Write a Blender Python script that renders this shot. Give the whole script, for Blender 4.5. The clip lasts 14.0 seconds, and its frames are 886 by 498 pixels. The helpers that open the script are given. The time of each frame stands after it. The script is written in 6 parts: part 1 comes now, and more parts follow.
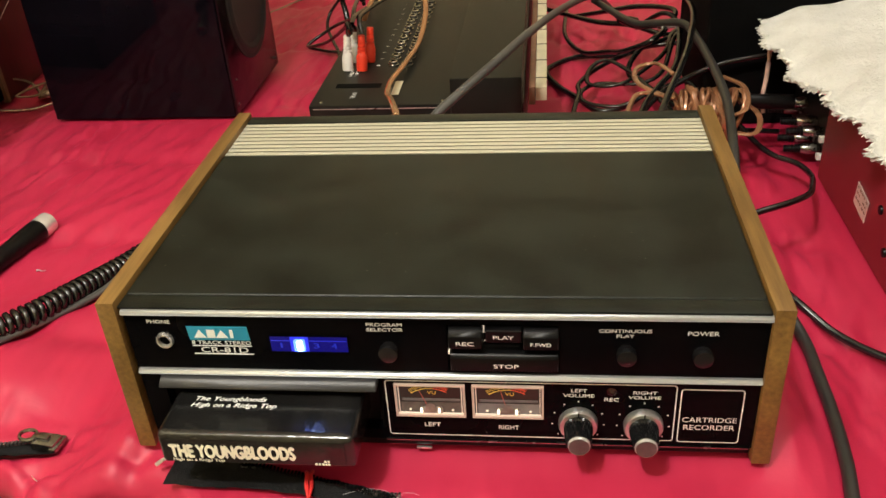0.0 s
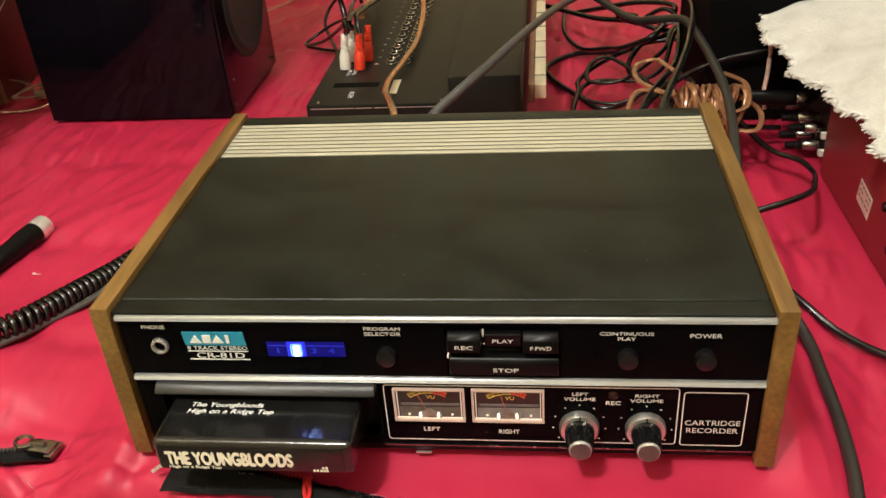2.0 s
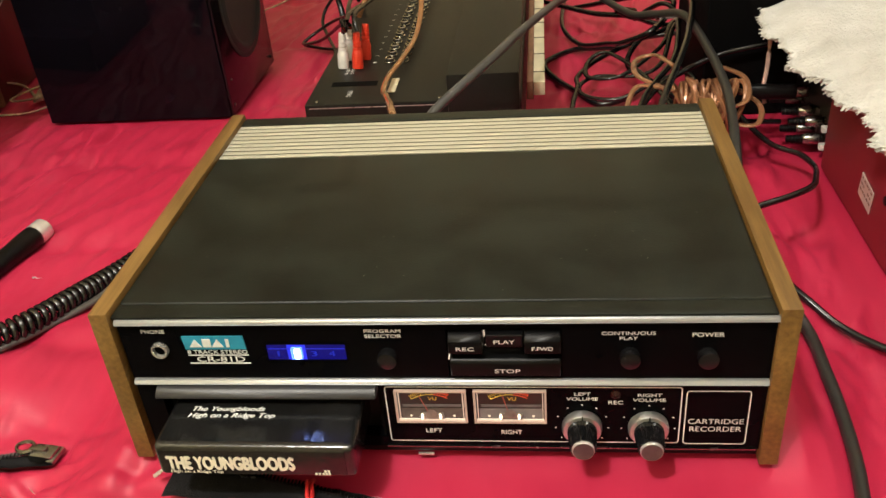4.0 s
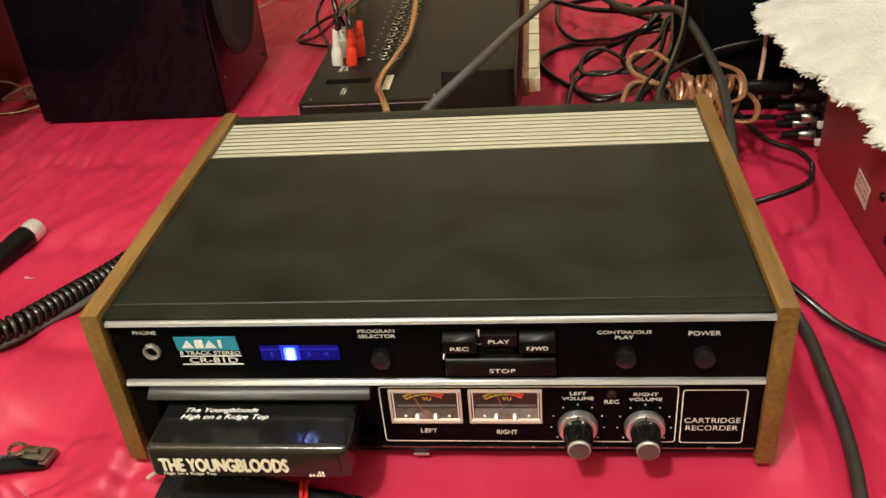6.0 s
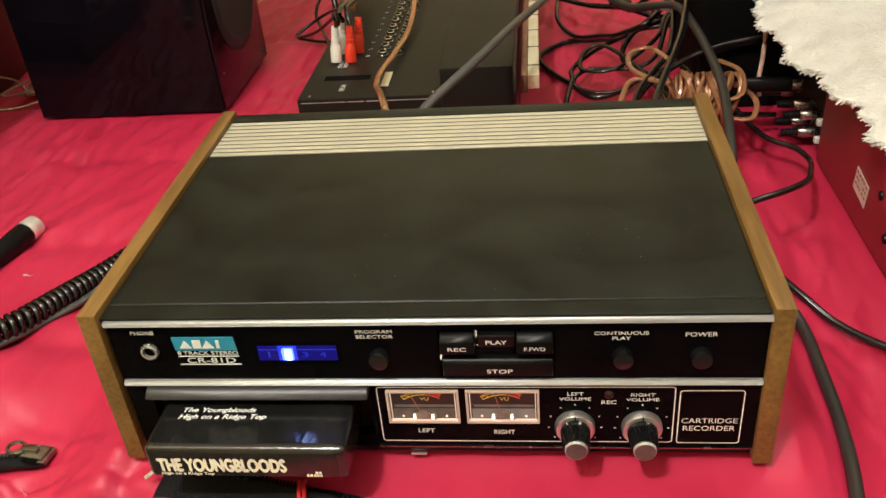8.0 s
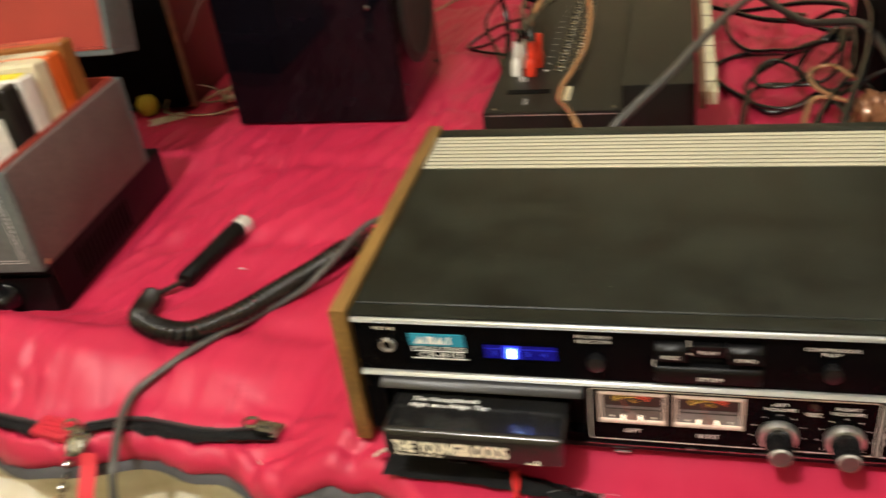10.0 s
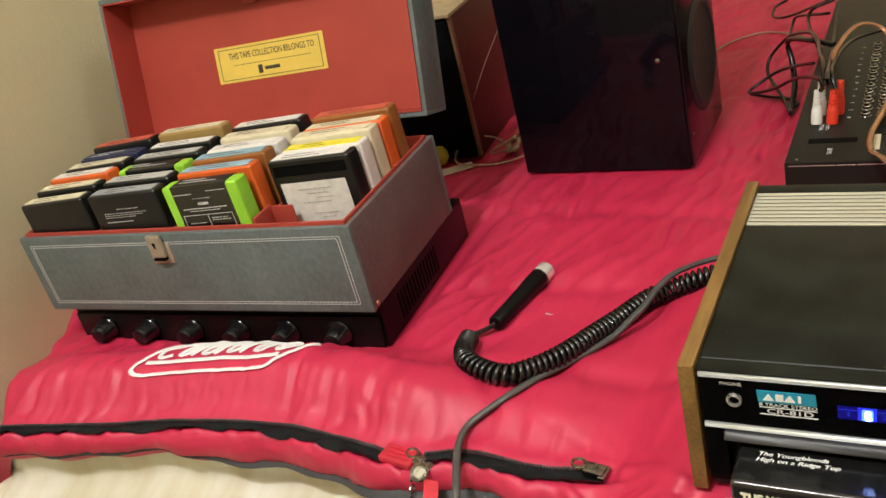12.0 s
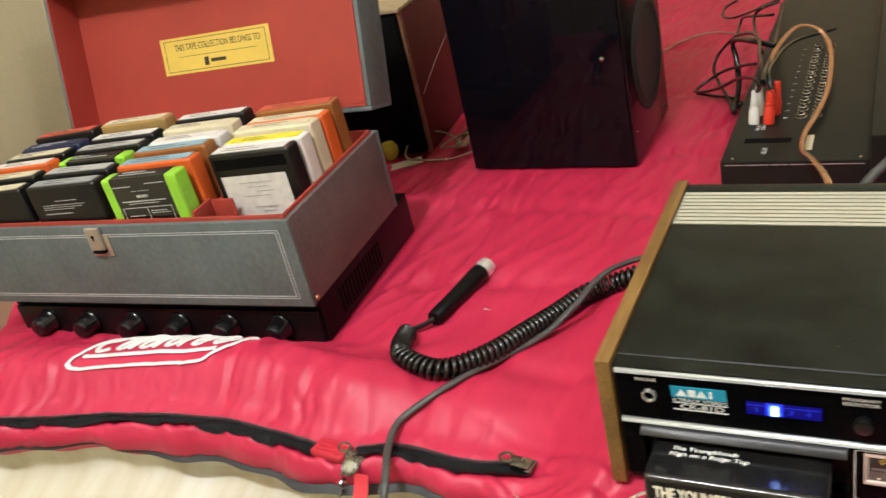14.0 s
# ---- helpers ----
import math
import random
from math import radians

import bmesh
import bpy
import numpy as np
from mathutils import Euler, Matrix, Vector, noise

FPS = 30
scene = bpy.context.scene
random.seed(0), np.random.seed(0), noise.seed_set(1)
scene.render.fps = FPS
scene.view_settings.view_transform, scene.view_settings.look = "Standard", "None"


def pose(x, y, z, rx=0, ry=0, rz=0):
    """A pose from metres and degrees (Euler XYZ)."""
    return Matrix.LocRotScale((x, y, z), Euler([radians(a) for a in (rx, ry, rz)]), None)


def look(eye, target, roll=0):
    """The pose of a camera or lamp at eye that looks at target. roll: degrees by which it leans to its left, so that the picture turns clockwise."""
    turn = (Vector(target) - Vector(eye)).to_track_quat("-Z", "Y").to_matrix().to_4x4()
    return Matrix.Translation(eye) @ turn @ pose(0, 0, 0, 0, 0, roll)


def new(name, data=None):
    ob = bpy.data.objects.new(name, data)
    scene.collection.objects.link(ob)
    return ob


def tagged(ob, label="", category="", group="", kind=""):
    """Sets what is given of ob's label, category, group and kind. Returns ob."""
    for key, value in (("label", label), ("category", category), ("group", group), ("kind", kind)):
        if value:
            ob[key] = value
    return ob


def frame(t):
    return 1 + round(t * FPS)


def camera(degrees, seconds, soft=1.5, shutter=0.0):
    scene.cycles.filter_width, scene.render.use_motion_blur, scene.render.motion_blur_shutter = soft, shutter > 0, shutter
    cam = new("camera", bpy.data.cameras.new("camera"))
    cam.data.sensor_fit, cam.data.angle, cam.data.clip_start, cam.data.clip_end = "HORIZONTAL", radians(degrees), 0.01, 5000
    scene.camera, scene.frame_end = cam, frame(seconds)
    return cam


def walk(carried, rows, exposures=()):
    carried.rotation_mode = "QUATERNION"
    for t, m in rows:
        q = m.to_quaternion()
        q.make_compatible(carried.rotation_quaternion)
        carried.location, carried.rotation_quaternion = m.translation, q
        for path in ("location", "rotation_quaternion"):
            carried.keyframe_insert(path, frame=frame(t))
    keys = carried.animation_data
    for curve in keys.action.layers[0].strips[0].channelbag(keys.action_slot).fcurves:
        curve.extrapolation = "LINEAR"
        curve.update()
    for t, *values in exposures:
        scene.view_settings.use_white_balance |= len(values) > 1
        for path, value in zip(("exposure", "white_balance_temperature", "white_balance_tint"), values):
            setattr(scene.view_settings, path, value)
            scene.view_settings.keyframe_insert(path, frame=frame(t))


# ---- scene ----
cam = camera(53.76, 14.0, shutter=0.5)
PATH = [
    (0, (0.0590, -0.3639, 0.3637), (-0.0338, 0.3125, -0.0531), -3.97),
    (0.5, (0.0570, -0.3629, 0.3636), (-0.0372, 0.3129, -0.0541), -4.04),
    (1, (0.0580, -0.3603, 0.3614), (-0.0358, 0.3149, -0.0573), -4.22),
    (1.5, (0.0591, -0.3584, 0.3616), (-0.0346, 0.3165, -0.0576), -4.41),
    (2, (0.0599, -0.3564, 0.3627), (-0.0340, 0.3184, -0.0566), -4.45),
    (2.5, (0.0582, -0.3572, 0.3619), (-0.0356, 0.3174, -0.0579), -4.46),
    (3, (0.0596, -0.3546, 0.3632), (-0.0342, 0.3192, -0.0577), -4.80),
    (5.5, (0.0609, -0.3514, 0.3637), (-0.0339, 0.3203, -0.0603), -5.39),
    (6, (0.0614, -0.3489, 0.3626), (-0.0308, 0.3224, -0.0627), -5.36),
    (6.5, (0.0620, -0.3479, 0.3632), (-0.0298, 0.3229, -0.0628), -5.38),
    (7, (0.0638, -0.3460, 0.3642), (-0.0282, 0.3240, -0.0633), -5.36),
    (9.5, (0.0504, -0.3581, 0.3766), (-0.0465, 0.3080, -0.0558), -5.44),
    (10, (0.0173, -0.3906, 0.4015), (-0.1862, 0.2598, -0.0174), -8.32),
    (10.5, (-0.0020, -0.4123, 0.4193), (-0.2913, 0.2188, 0.0218), -11.04),
    (11, (-0.0235, -0.4309, 0.4368), (-0.3736, 0.1850, 0.0653), -12.88),
    (11.5, (-0.0365, -0.4445, 0.4476), (-0.4168, 0.1624, 0.0910), -14.16),
    (12, (-0.0396, -0.4430, 0.4505), (-0.4327, 0.1558, 0.0943), -15.21),
    (12.5, (-0.0405, -0.4420, 0.4479), (-0.4301, 0.1575, 0.0890), -15.01),
    (13, (-0.0408, -0.4409, 0.4480), (-0.4241, 0.1606, 0.0858), -14.71),
    (13.5, (-0.0425, -0.4419, 0.4476), (-0.4172, 0.1631, 0.0823), -14.20),
    (14, (-0.0106, -0.4328, 0.4472), (-0.3785, 0.1751, 0.0796), -13.80),
]
walk(cam, [(t, look(e, g, r)) for t, e, g, r in PATH], ((0, 0.04, 6300, 10), (9.5, 0.06, 6300, 10), (10, 0.06, 6200, 10), (11, -0.06, 6000, 10), (12.5, -0.06, 5780, 10), (14, 0.10, 5600, 10)))

# ---- light ----
world = bpy.data.worlds.new("room_dark")
world.use_nodes = True
world.node_tree.nodes["Background"].inputs[0].default_value = (1.0, 0.86, 0.68, 1)
world.node_tree.nodes["Background"].inputs[1].default_value = 0.02
scene.world = world
scene.view_settings.exposure = 0.0
for place, power in (((-0.42, -0.85, 1.85), 92.0), ((0.70, 0.45, 1.80), 18.0)):
    lamp_data = bpy.data.lights.new("ceiling_lamp", "POINT")
    lamp_data.energy = power
    lamp_data.color = (1.0, 0.95, 0.86)
    lamp_data.shadow_soft_size = 0.06
    lamp = new("ceiling_lamp", lamp_data)
    lamp.location = place

# ---- materials ----
MATS = {}


def mat(name, color, rough=0.5, metal=0.0, var=0.12, scale=40.0, bump=0.0, bump_scale=200.0, stretch=(1, 1, 1), color2=None,
        coat=0.0, sheen=0.0, emit=None, emit_strength=0.0, rough_var=0.1, by_object=0.0, spec=0.5):
    """A node material: two scales of colour variation, varied roughness and fine relief, in object space."""
    if name in MATS:
        return MATS[name]
    m = bpy.data.materials.new(name)
    m.use_nodes = True
    nt = m.node_tree
    b = nt.nodes["Principled BSDF"]
    tc = nt.nodes.new("ShaderNodeTexCoord")
    mp = nt.nodes.new("ShaderNodeMapping")
    mp.inputs["Scale"].default_value = stretch
    nt.links.new(tc.outputs["Object"], mp.inputs["Vector"])
    n1 = nt.nodes.new("ShaderNodeTexNoise")
    n1.inputs["Scale"].default_value, n1.inputs["Detail"].default_value = scale, 6
    n2 = nt.nodes.new("ShaderNodeTexNoise")
    n2.inputs["Scale"].default_value, n2.inputs["Detail"].default_value = scale * 0.12, 3
    for n in (n1, n2):
        nt.links.new(mp.outputs["Vector"], n.inputs["Vector"])
    mix = nt.nodes.new("ShaderNodeMath")
    mix.operation = "MULTIPLY_ADD"
    mix.inputs[1].default_value = 0.55
    half = nt.nodes.new("ShaderNodeMath")
    half.operation = "MULTIPLY"
    half.inputs[1].default_value = 0.45
    nt.links.new(n2.outputs["Fac"], half.inputs[0])
    nt.links.new(n1.outputs["Fac"], mix.inputs[0])
    nt.links.new(half.outputs[0], mix.inputs[2])
    ramp = nt.nodes.new("ShaderNodeValToRGB")
    c = np.array(color)
    lo = np.array(color2) if color2 is not None else c * (1 - var)
    hi = c if color2 is not None else np.minimum(c * (1 + var), 1.0)
    ramp.color_ramp.elements[0].position, ramp.color_ramp.elements[1].position = 0.36, 0.64
    ramp.color_ramp.elements[0].color = (*lo, 1)
    ramp.color_ramp.elements[1].color = (*hi, 1)
    nt.links.new(mix.outputs[0], ramp.inputs["Fac"])
    out = ramp.outputs["Color"]
    if by_object:
        info = nt.nodes.new("ShaderNodeObjectInfo")
        hsv = nt.nodes.new("ShaderNodeHueSaturation")
        rng = nt.nodes.new("ShaderNodeMapRange")
        rng.inputs["To Min"].default_value, rng.inputs["To Max"].default_value = 1 - by_object, 1 + by_object
        nt.links.new(info.outputs["Random"], rng.inputs["Value"])
        nt.links.new(rng.outputs["Result"], hsv.inputs["Value"])
        nt.links.new(out, hsv.inputs["Color"])
        out = hsv.outputs["Color"]
    nt.links.new(out, b.inputs["Base Color"])
    rr = nt.nodes.new("ShaderNodeMapRange")
    rr.inputs["To Min"].default_value = max(0.02, rough - rough_var)
    rr.inputs["To Max"].default_value = min(1.0, rough + rough_var)
    nt.links.new(mix.outputs[0], rr.inputs["Value"])
    nt.links.new(rr.outputs["Result"], b.inputs["Roughness"])
    b.inputs["Metallic"].default_value = metal
    b.inputs["Coat Weight"].default_value = coat
    b.inputs["Coat Roughness"].default_value = 0.08
    b.inputs["Sheen Weight"].default_value = sheen
    b.inputs["Specular IOR Level"].default_value = spec
    if bump:
        n3 = nt.nodes.new("ShaderNodeTexNoise")
        n3.inputs["Scale"].default_value, n3.inputs["Detail"].default_value = bump_scale, 5
        nt.links.new(mp.outputs["Vector"], n3.inputs["Vector"])
        bp = nt.nodes.new("ShaderNodeBump")
        bp.inputs["Strength"].default_value, bp.inputs["Distance"].default_value = min(1.0, bump), 0.002
        nt.links.new(n3.outputs["Fac"], bp.inputs["Height"])
        nt.links.new(bp.outputs["Normal"], b.inputs["Normal"])
    if emit:
        b.inputs["Emission Color"].default_value = (*emit, 1)
        b.inputs["Emission Strength"].default_value = emit_strength
    MATS[name] = m
    return m


M_WOOD = mat("walnut_veneer", (0.265, 0.150, 0.040), 0.42, scale=60, stretch=(6, 0.35, 6), color2=(0.135, 0.070, 0.017), bump=0.12, bump_scale=120)
M_COVER = mat("black_painted_steel", (0.0112, 0.0135, 0.0102), 0.40, spec=0.28, var=0.6, scale=30, bump=0.10, bump_scale=900, rough_var=0.12)
M_PANEL = mat("black_panel", (0.0022, 0.0022, 0.0028), 0.25, var=0.3, scale=30, rough_var=0.06, spec=0.05)
M_BLACK = mat("black_plastic", (0.0045, 0.0045, 0.005), 0.34, var=0.3, scale=60, bump=0.05, bump_scale=600, spec=0.2)
M_GLOSS = mat("black_lacquer", (0.004, 0.0035, 0.006), 0.06, var=0.3, scale=20, rough_var=0.03, spec=0.18)
M_MATTE = mat("dark_void", (0.003, 0.003, 0.003), 0.8, var=0.3, scale=40, spec=0.08)
M_CHROME = mat("brushed_aluminium", (0.66, 0.69, 0.74), 0.34, metal=0.72, var=0.06, scale=120, stretch=(0.2, 4, 4), rough_var=0.08)
M_STEEL = mat("polished_steel", (0.82, 0.81, 0.78), 0.28, metal=0.8, var=0.12, scale=150, rough_var=0.1)
M_KNOBK = mat("glossy_black_knob", (0.007, 0.007, 0.008), 0.14, var=0.3, scale=60, spec=0.55, rough_var=0.04)
M_SOCKET = mat("nickel_socket", (0.48, 0.47, 0.43), 0.22, metal=1.0, var=0.2, scale=200)
M_RING = mat("polished_ring", (0.90, 0.89, 0.87), 0.24, metal=0.6, var=0.05, scale=100, rough_var=0.03)
M_TEETH = mat("dark_zip_teeth", (0.10, 0.10, 0.105), 0.35, metal=0.5, var=0.3, scale=300)
M_DULL = mat("dull_nickel", (0.34, 0.33, 0.31), 0.26, metal=1.0, var=0.3, scale=160, rough_var=0.12)
M_SLAT = mat("champagne_aluminium", (0.54, 0.53, 0.42), 0.42, metal=0.25, var=0.05, scale=30, stretch=(0.3, 1, 1), rough_var=0.06)
M_PRINT = mat("white_print", (0.93, 0.93, 0.91), 0.55, var=0.05, scale=300)
M_BADGE = mat("blue_badge", (0.035, 0.32, 0.50), 0.3, var=0.08, scale=80)
M_BAG = mat("red_nylon", (0.54, 0.022, 0.074), 0.50, var=0.10, scale=7, bump=0.10, bump_scale=90, spec=0.50, color2=(0.47, 0.016, 0.058), rough_var=0.06)
# fine soft wrinkles in the nylon
_nt = M_BAG.node_tree
_bsdf = _nt.nodes["Principled BSDF"]
_prev = _bsdf.inputs["Normal"].links[0].from_node
for _scale, _squash, _turn, _height in ((19.0, (1.0, 0.12, 1.0), 0.18, 0.0080), (52.0, (1.0, 0.16, 1.0), -0.12, 0.0034)):
    _map = _nt.nodes.new("ShaderNodeMapping")
    _map.inputs["Scale"].default_value = _squash
    _map.inputs["Rotation"].default_value = (0, 0, _turn)
    _nt.links.new(_nt.nodes["Texture Coordinate"].outputs["Object"], _map.inputs["Vector"])
    _ridge = _nt.nodes.new("ShaderNodeTexNoise")
    _ridge.noise_type = "RIDGED_MULTIFRACTAL"
    _ridge.inputs["Scale"].default_value, _ridge.inputs["Detail"].default_value, _ridge.inputs["Distortion"].default_value = _scale, 1.5, 0.5
    _nt.links.new(_map.outputs["Vector"], _ridge.inputs["Vector"])
    _b2 = _nt.nodes.new("ShaderNodeBump")
    _b2.inputs["Strength"].default_value, _b2.inputs["Distance"].default_value = 0.55, _height
    _nt.links.new(_ridge.outputs["Fac"], _b2.inputs["Height"])
    _nt.links.new(_prev.outputs["Normal"], _b2.inputs["Normal"])
    _prev = _b2
_nt.links.new(_prev.outputs["Normal"], _bsdf.inputs["Normal"])
M_TAPE = mat("black_zip_tape", (0.008, 0.008, 0.009), 0.8, var=0.4, scale=300, bump=0.5, bump_scale=900, spec=0.25)
M_LINING = mat("grey_lining", (0.048, 0.048, 0.055), 0.62, var=0.2, scale=25, bump=0.2, bump_scale=90)
M_CREAM = mat("cream_bedspread", (0.76, 0.75, 0.66), 0.8, var=0.1, scale=11, stretch=(3.0, 0.5, 0.22), color2=(0.56, 0.50, 0.32), bump=0.3, bump_scale=400, sheen=0.15)
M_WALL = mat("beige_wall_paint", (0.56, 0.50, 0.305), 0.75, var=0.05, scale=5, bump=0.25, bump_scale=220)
M_CEIL = mat("white_ceiling_paint", (0.72, 0.68, 0.60), 0.9, var=0.05, scale=5, bump=0.2, bump_scale=160)
M_FLOOR = mat("brown_carpet", (0.16, 0.11, 0.08), 0.95, var=0.3, scale=60, bump=0.5, bump_scale=500)
M_DENIM = mat("grey_blue_vinyl", (0.118, 0.144, 0.144), 0.66, var=0.22, scale=170, stretch=(1, 1, 0.8), bump=0.35, bump_scale=900)
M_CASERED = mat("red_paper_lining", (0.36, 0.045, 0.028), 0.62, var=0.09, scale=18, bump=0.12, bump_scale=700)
M_THREAD = mat("white_thread", (0.62, 0.64, 0.64), 0.8, var=0.1, scale=200)
M_YELLOW = mat("yellow_label", (0.76, 0.56, 0.10), 0.5, var=0.06, scale=60)
M_INK = mat("dark_ink", (0.05, 0.035, 0.02), 0.6, var=0.2, scale=200)
M_BRASS = mat("aged_brass", (0.60, 0.42, 0.26), 0.34, metal=0.9, var=0.25, scale=160, rough_var=0.12)
M_MAHOG = mat("mahogany_veneer", (0.075, 0.008, 0.009), 0.42, spec=0.25, var=0.2, scale=50, stretch=(6, 6, 0.4), rough_var=0.08)
M_GRILLE = mat("black_grille_cloth", (0.0025, 0.0025, 0.0028), 0.8, var=0.3, scale=400, bump=0.3, bump_scale=1500, spec=0.06)
M_RUBBER = mat("rubber_surround", (0.022, 0.022, 0.024), 0.55, var=0.2, scale=100)
M_CONE = mat("woofer_cone", (0.030, 0.032, 0.036), 0.42, var=0.2, scale=160)
M_TOWEL = mat("cream_towel", (0.74, 0.74, 0.71), 0.95, var=0.1, scale=42, bump=1.0, bump_scale=300, sheen=0.3, color2=(0.56, 0.56, 0.52))
M_RECV = mat("maroon_cabinet", (0.24, 0.020, 0.028), 0.42, var=0.15, scale=30, bump=0.08, bump_scale=500)
M_CABLE = mat("black_cable", (0.007, 0.007, 0.007), 0.24, var=0.3, scale=90, spec=0.7)
M_GREY = mat("grey_cable", (0.072, 0.071, 0.066), 0.45, var=0.15, scale=90)
M_DARKGREY = mat("dark_grey_cable", (0.026, 0.026, 0.024), 0.42, var=0.15, scale=90)
M_COPPER = mat("clear_copper_wire", (0.42, 0.20, 0.085), 0.24, metal=0.35, var=0.12, scale=60, coat=0.6)
M_HANK = mat("brown_copper_wire", (0.29, 0.135, 0.066), 0.28, metal=0.3, var=0.2, scale=60, coat=0.5)
M_KEY = mat("black_key", (0.004, 0.004, 0.0045), 0.32, var=0.3, scale=60, spec=0.16)
M_PALEWIRE = mat("clear_tinned_wire", (0.46, 0.33, 0.23), 0.25, metal=0.5, var=0.2, scale=300, coat=0.6)
M_MIXER = mat("black_mixer_steel", (0.0095, 0.0100, 0.0085), 0.40, spec=0.34, var=0.3, scale=25, bump=0.15, bump_scale=900)
M_IVORY = mat("ivory_plastic", (0.66, 0.60, 0.42), 0.45, var=0.15, scale=50)
M_BROWN = mat("brown_board", (0.20, 0.10, 0.055), 0.6, var=0.3, scale=60)
M_RCAW = mat("white_plug", (0.75, 0.74, 0.70), 0.4, var=0.05, scale=60)
M_RCAR = mat("red_plug", (0.72, 0.045, 0.018), 0.38, var=0.08, scale=60)
M_LOGO = mat("white_embroidery", (0.82, 0.80, 0.80), 0.7, var=0.06, scale=300, bump=0.4, bump_scale=1200)


# ---- mesh helpers ----
def box(x0, x1, y0, y1, z0, z1, bevel=0.0, seg=2, m=None):
    bm = bmesh.new()
    bmesh.ops.create_cube(bm, size=1.0)
    bmesh.ops.transform(bm, matrix=Matrix.Translation(((x0 + x1) / 2, (y0 + y1) / 2, (z0 + z1) / 2)) @ Matrix.Diagonal((x1 - x0, y1 - y0, z1 - z0, 1)), verts=bm.verts)
    if bevel:
        bmesh.ops.bevel(bm, geom=bm.edges[:], offset=bevel, segments=seg, affect="EDGES", profile=0.6)
    if m is not None:
        bmesh.ops.transform(bm, matrix=m, verts=bm.verts)
    return bm


def lathe(profile, seg=24, m=None):
    """Turns (radius, height) pairs round z; ends close where they reach the axis."""
    bm = bmesh.new()
    rings = []
    for r, h in profile:
        if r < 1e-6:
            rings.append([bm.verts.new((0, 0, h))])
        else:
            rings.append([bm.verts.new((r * math.cos(2 * math.pi * k / seg), r * math.sin(2 * math.pi * k / seg), h)) for k in range(seg)])
    for a, b in zip(rings, rings[1:]):
        for k in range(seg):
            q = [a[k % len(a)], a[(k + 1) % len(a)], b[(k + 1) % len(b)], b[k % len(b)]]
            u = list(dict.fromkeys(q))
            if len(u) > 2:
                bm.faces.new(u)
    for ring in (rings[0], rings[-1]):
        if len(ring) > 2:
            bm.faces.new(ring)
    bmesh.ops.recalc_face_normals(bm, faces=bm.faces)
    if m is not None:
        bmesh.ops.transform(bm, matrix=m, verts=bm.verts)
    return bm


def aim(p0, p1):
    """A frame at p0 whose z points to p1."""
    d = Vector(p1) - Vector(p0)
    return Matrix.Translation(p0) @ d.to_track_quat("Z", "Y").to_matrix().to_4x4()


def rod(p0, p1, r0, r1=None, seg=20):
    r1 = r0 if r1 is None else r1
    return lathe([(0, 0), (r0, 0), (r1, (Vector(p1) - Vector(p0)).length), (0, (Vector(p1) - Vector(p0)).length)], seg, aim(p0, p1))


def smooth_line(points, step=0.006, closed=False):
    """Points along a Catmull-Rom line through the given ones."""
    p = [Vector(q) for q in points]
    n = len(p)
    out = []
    for i in range(n if closed else n - 1):
        a, b, c, d = (p[(i - 1) % n], p[i], p[(i + 1) % n], p[(i + 2) % n]) if closed else (p[max(i - 1, 0)], p[i], p[i + 1], p[min(i + 2, n - 1)])
        k = max(2, int((c - b).length / step))
        for j in range(k):
            t = j / k
            out.append(0.5 * ((2 * b) + (c - a) * t + (2 * a - 5 * b + 4 * c - d) * t * t + (3 * b - 3 * c + d - a) * t ** 3))
    if not closed:
        out.append(p[-1])
    return out


def sweep(line, r, seg=8, flat=1.0):
    """A tube round a line; flat squeezes it upright."""
    bm = bmesh.new()
    rings = []
    up = Vector((0, 0, 1))
    for i, p in enumerate(line):
        d = (line[min(i + 1, len(line) - 1)] - line[max(i - 1, 0)]).normalized()
        s = d.cross(up)
        if s.length < 0.15:
            s = d.cross(Vector((1, 0, 0)))
        s.normalize()
        n = s.cross(d)
        rr = r(i / (len(line) - 1)) if callable(r) else r
        rings.append([bm.verts.new(p + s * (rr * math.cos(2 * math.pi * k / seg)) + n * (rr * flat * math.sin(2 * math.pi * k / seg))) for k in range(seg)])
    for a, b in zip(rings, rings[1:]):
        for k in range(seg):
            bm.faces.new((a[k], a[(k + 1) % seg], b[(k + 1) % seg], b[k]))
    bm.faces.new(rings[0][::-1])
    bm.faces.new(rings[-1])
    bmesh.ops.recalc_face_normals(bm, faces=bm.faces)
    return bm


def cord(points, r, seg=8, step=0.006, flat=1.0):
    return sweep(smooth_line(points, step), r, seg, flat)


def joined(*parts):
    bm = bmesh.new()
    for p in parts:
        me = bpy.data.meshes.new("tmp")
        p.to_mesh(me)
        bm.from_mesh(me)
        bpy.data.meshes.remove(me)
        p.free()
    return bm


def sheet(xs, ys, fn):
    """A grid surface: fn(x, y) gives the place."""
    verts = [fn(x, y) for y in ys for x in xs]
    nx = len(xs)
    faces = [(j * nx + i, j * nx + i + 1, (j + 1) * nx + i + 1, (j + 1) * nx + i) for j in range(len(ys) - 1) for i in range(nx - 1)]
    me = bpy.data.meshes.new("sheet")
    me.from_pydata(verts, [], faces)
    return me


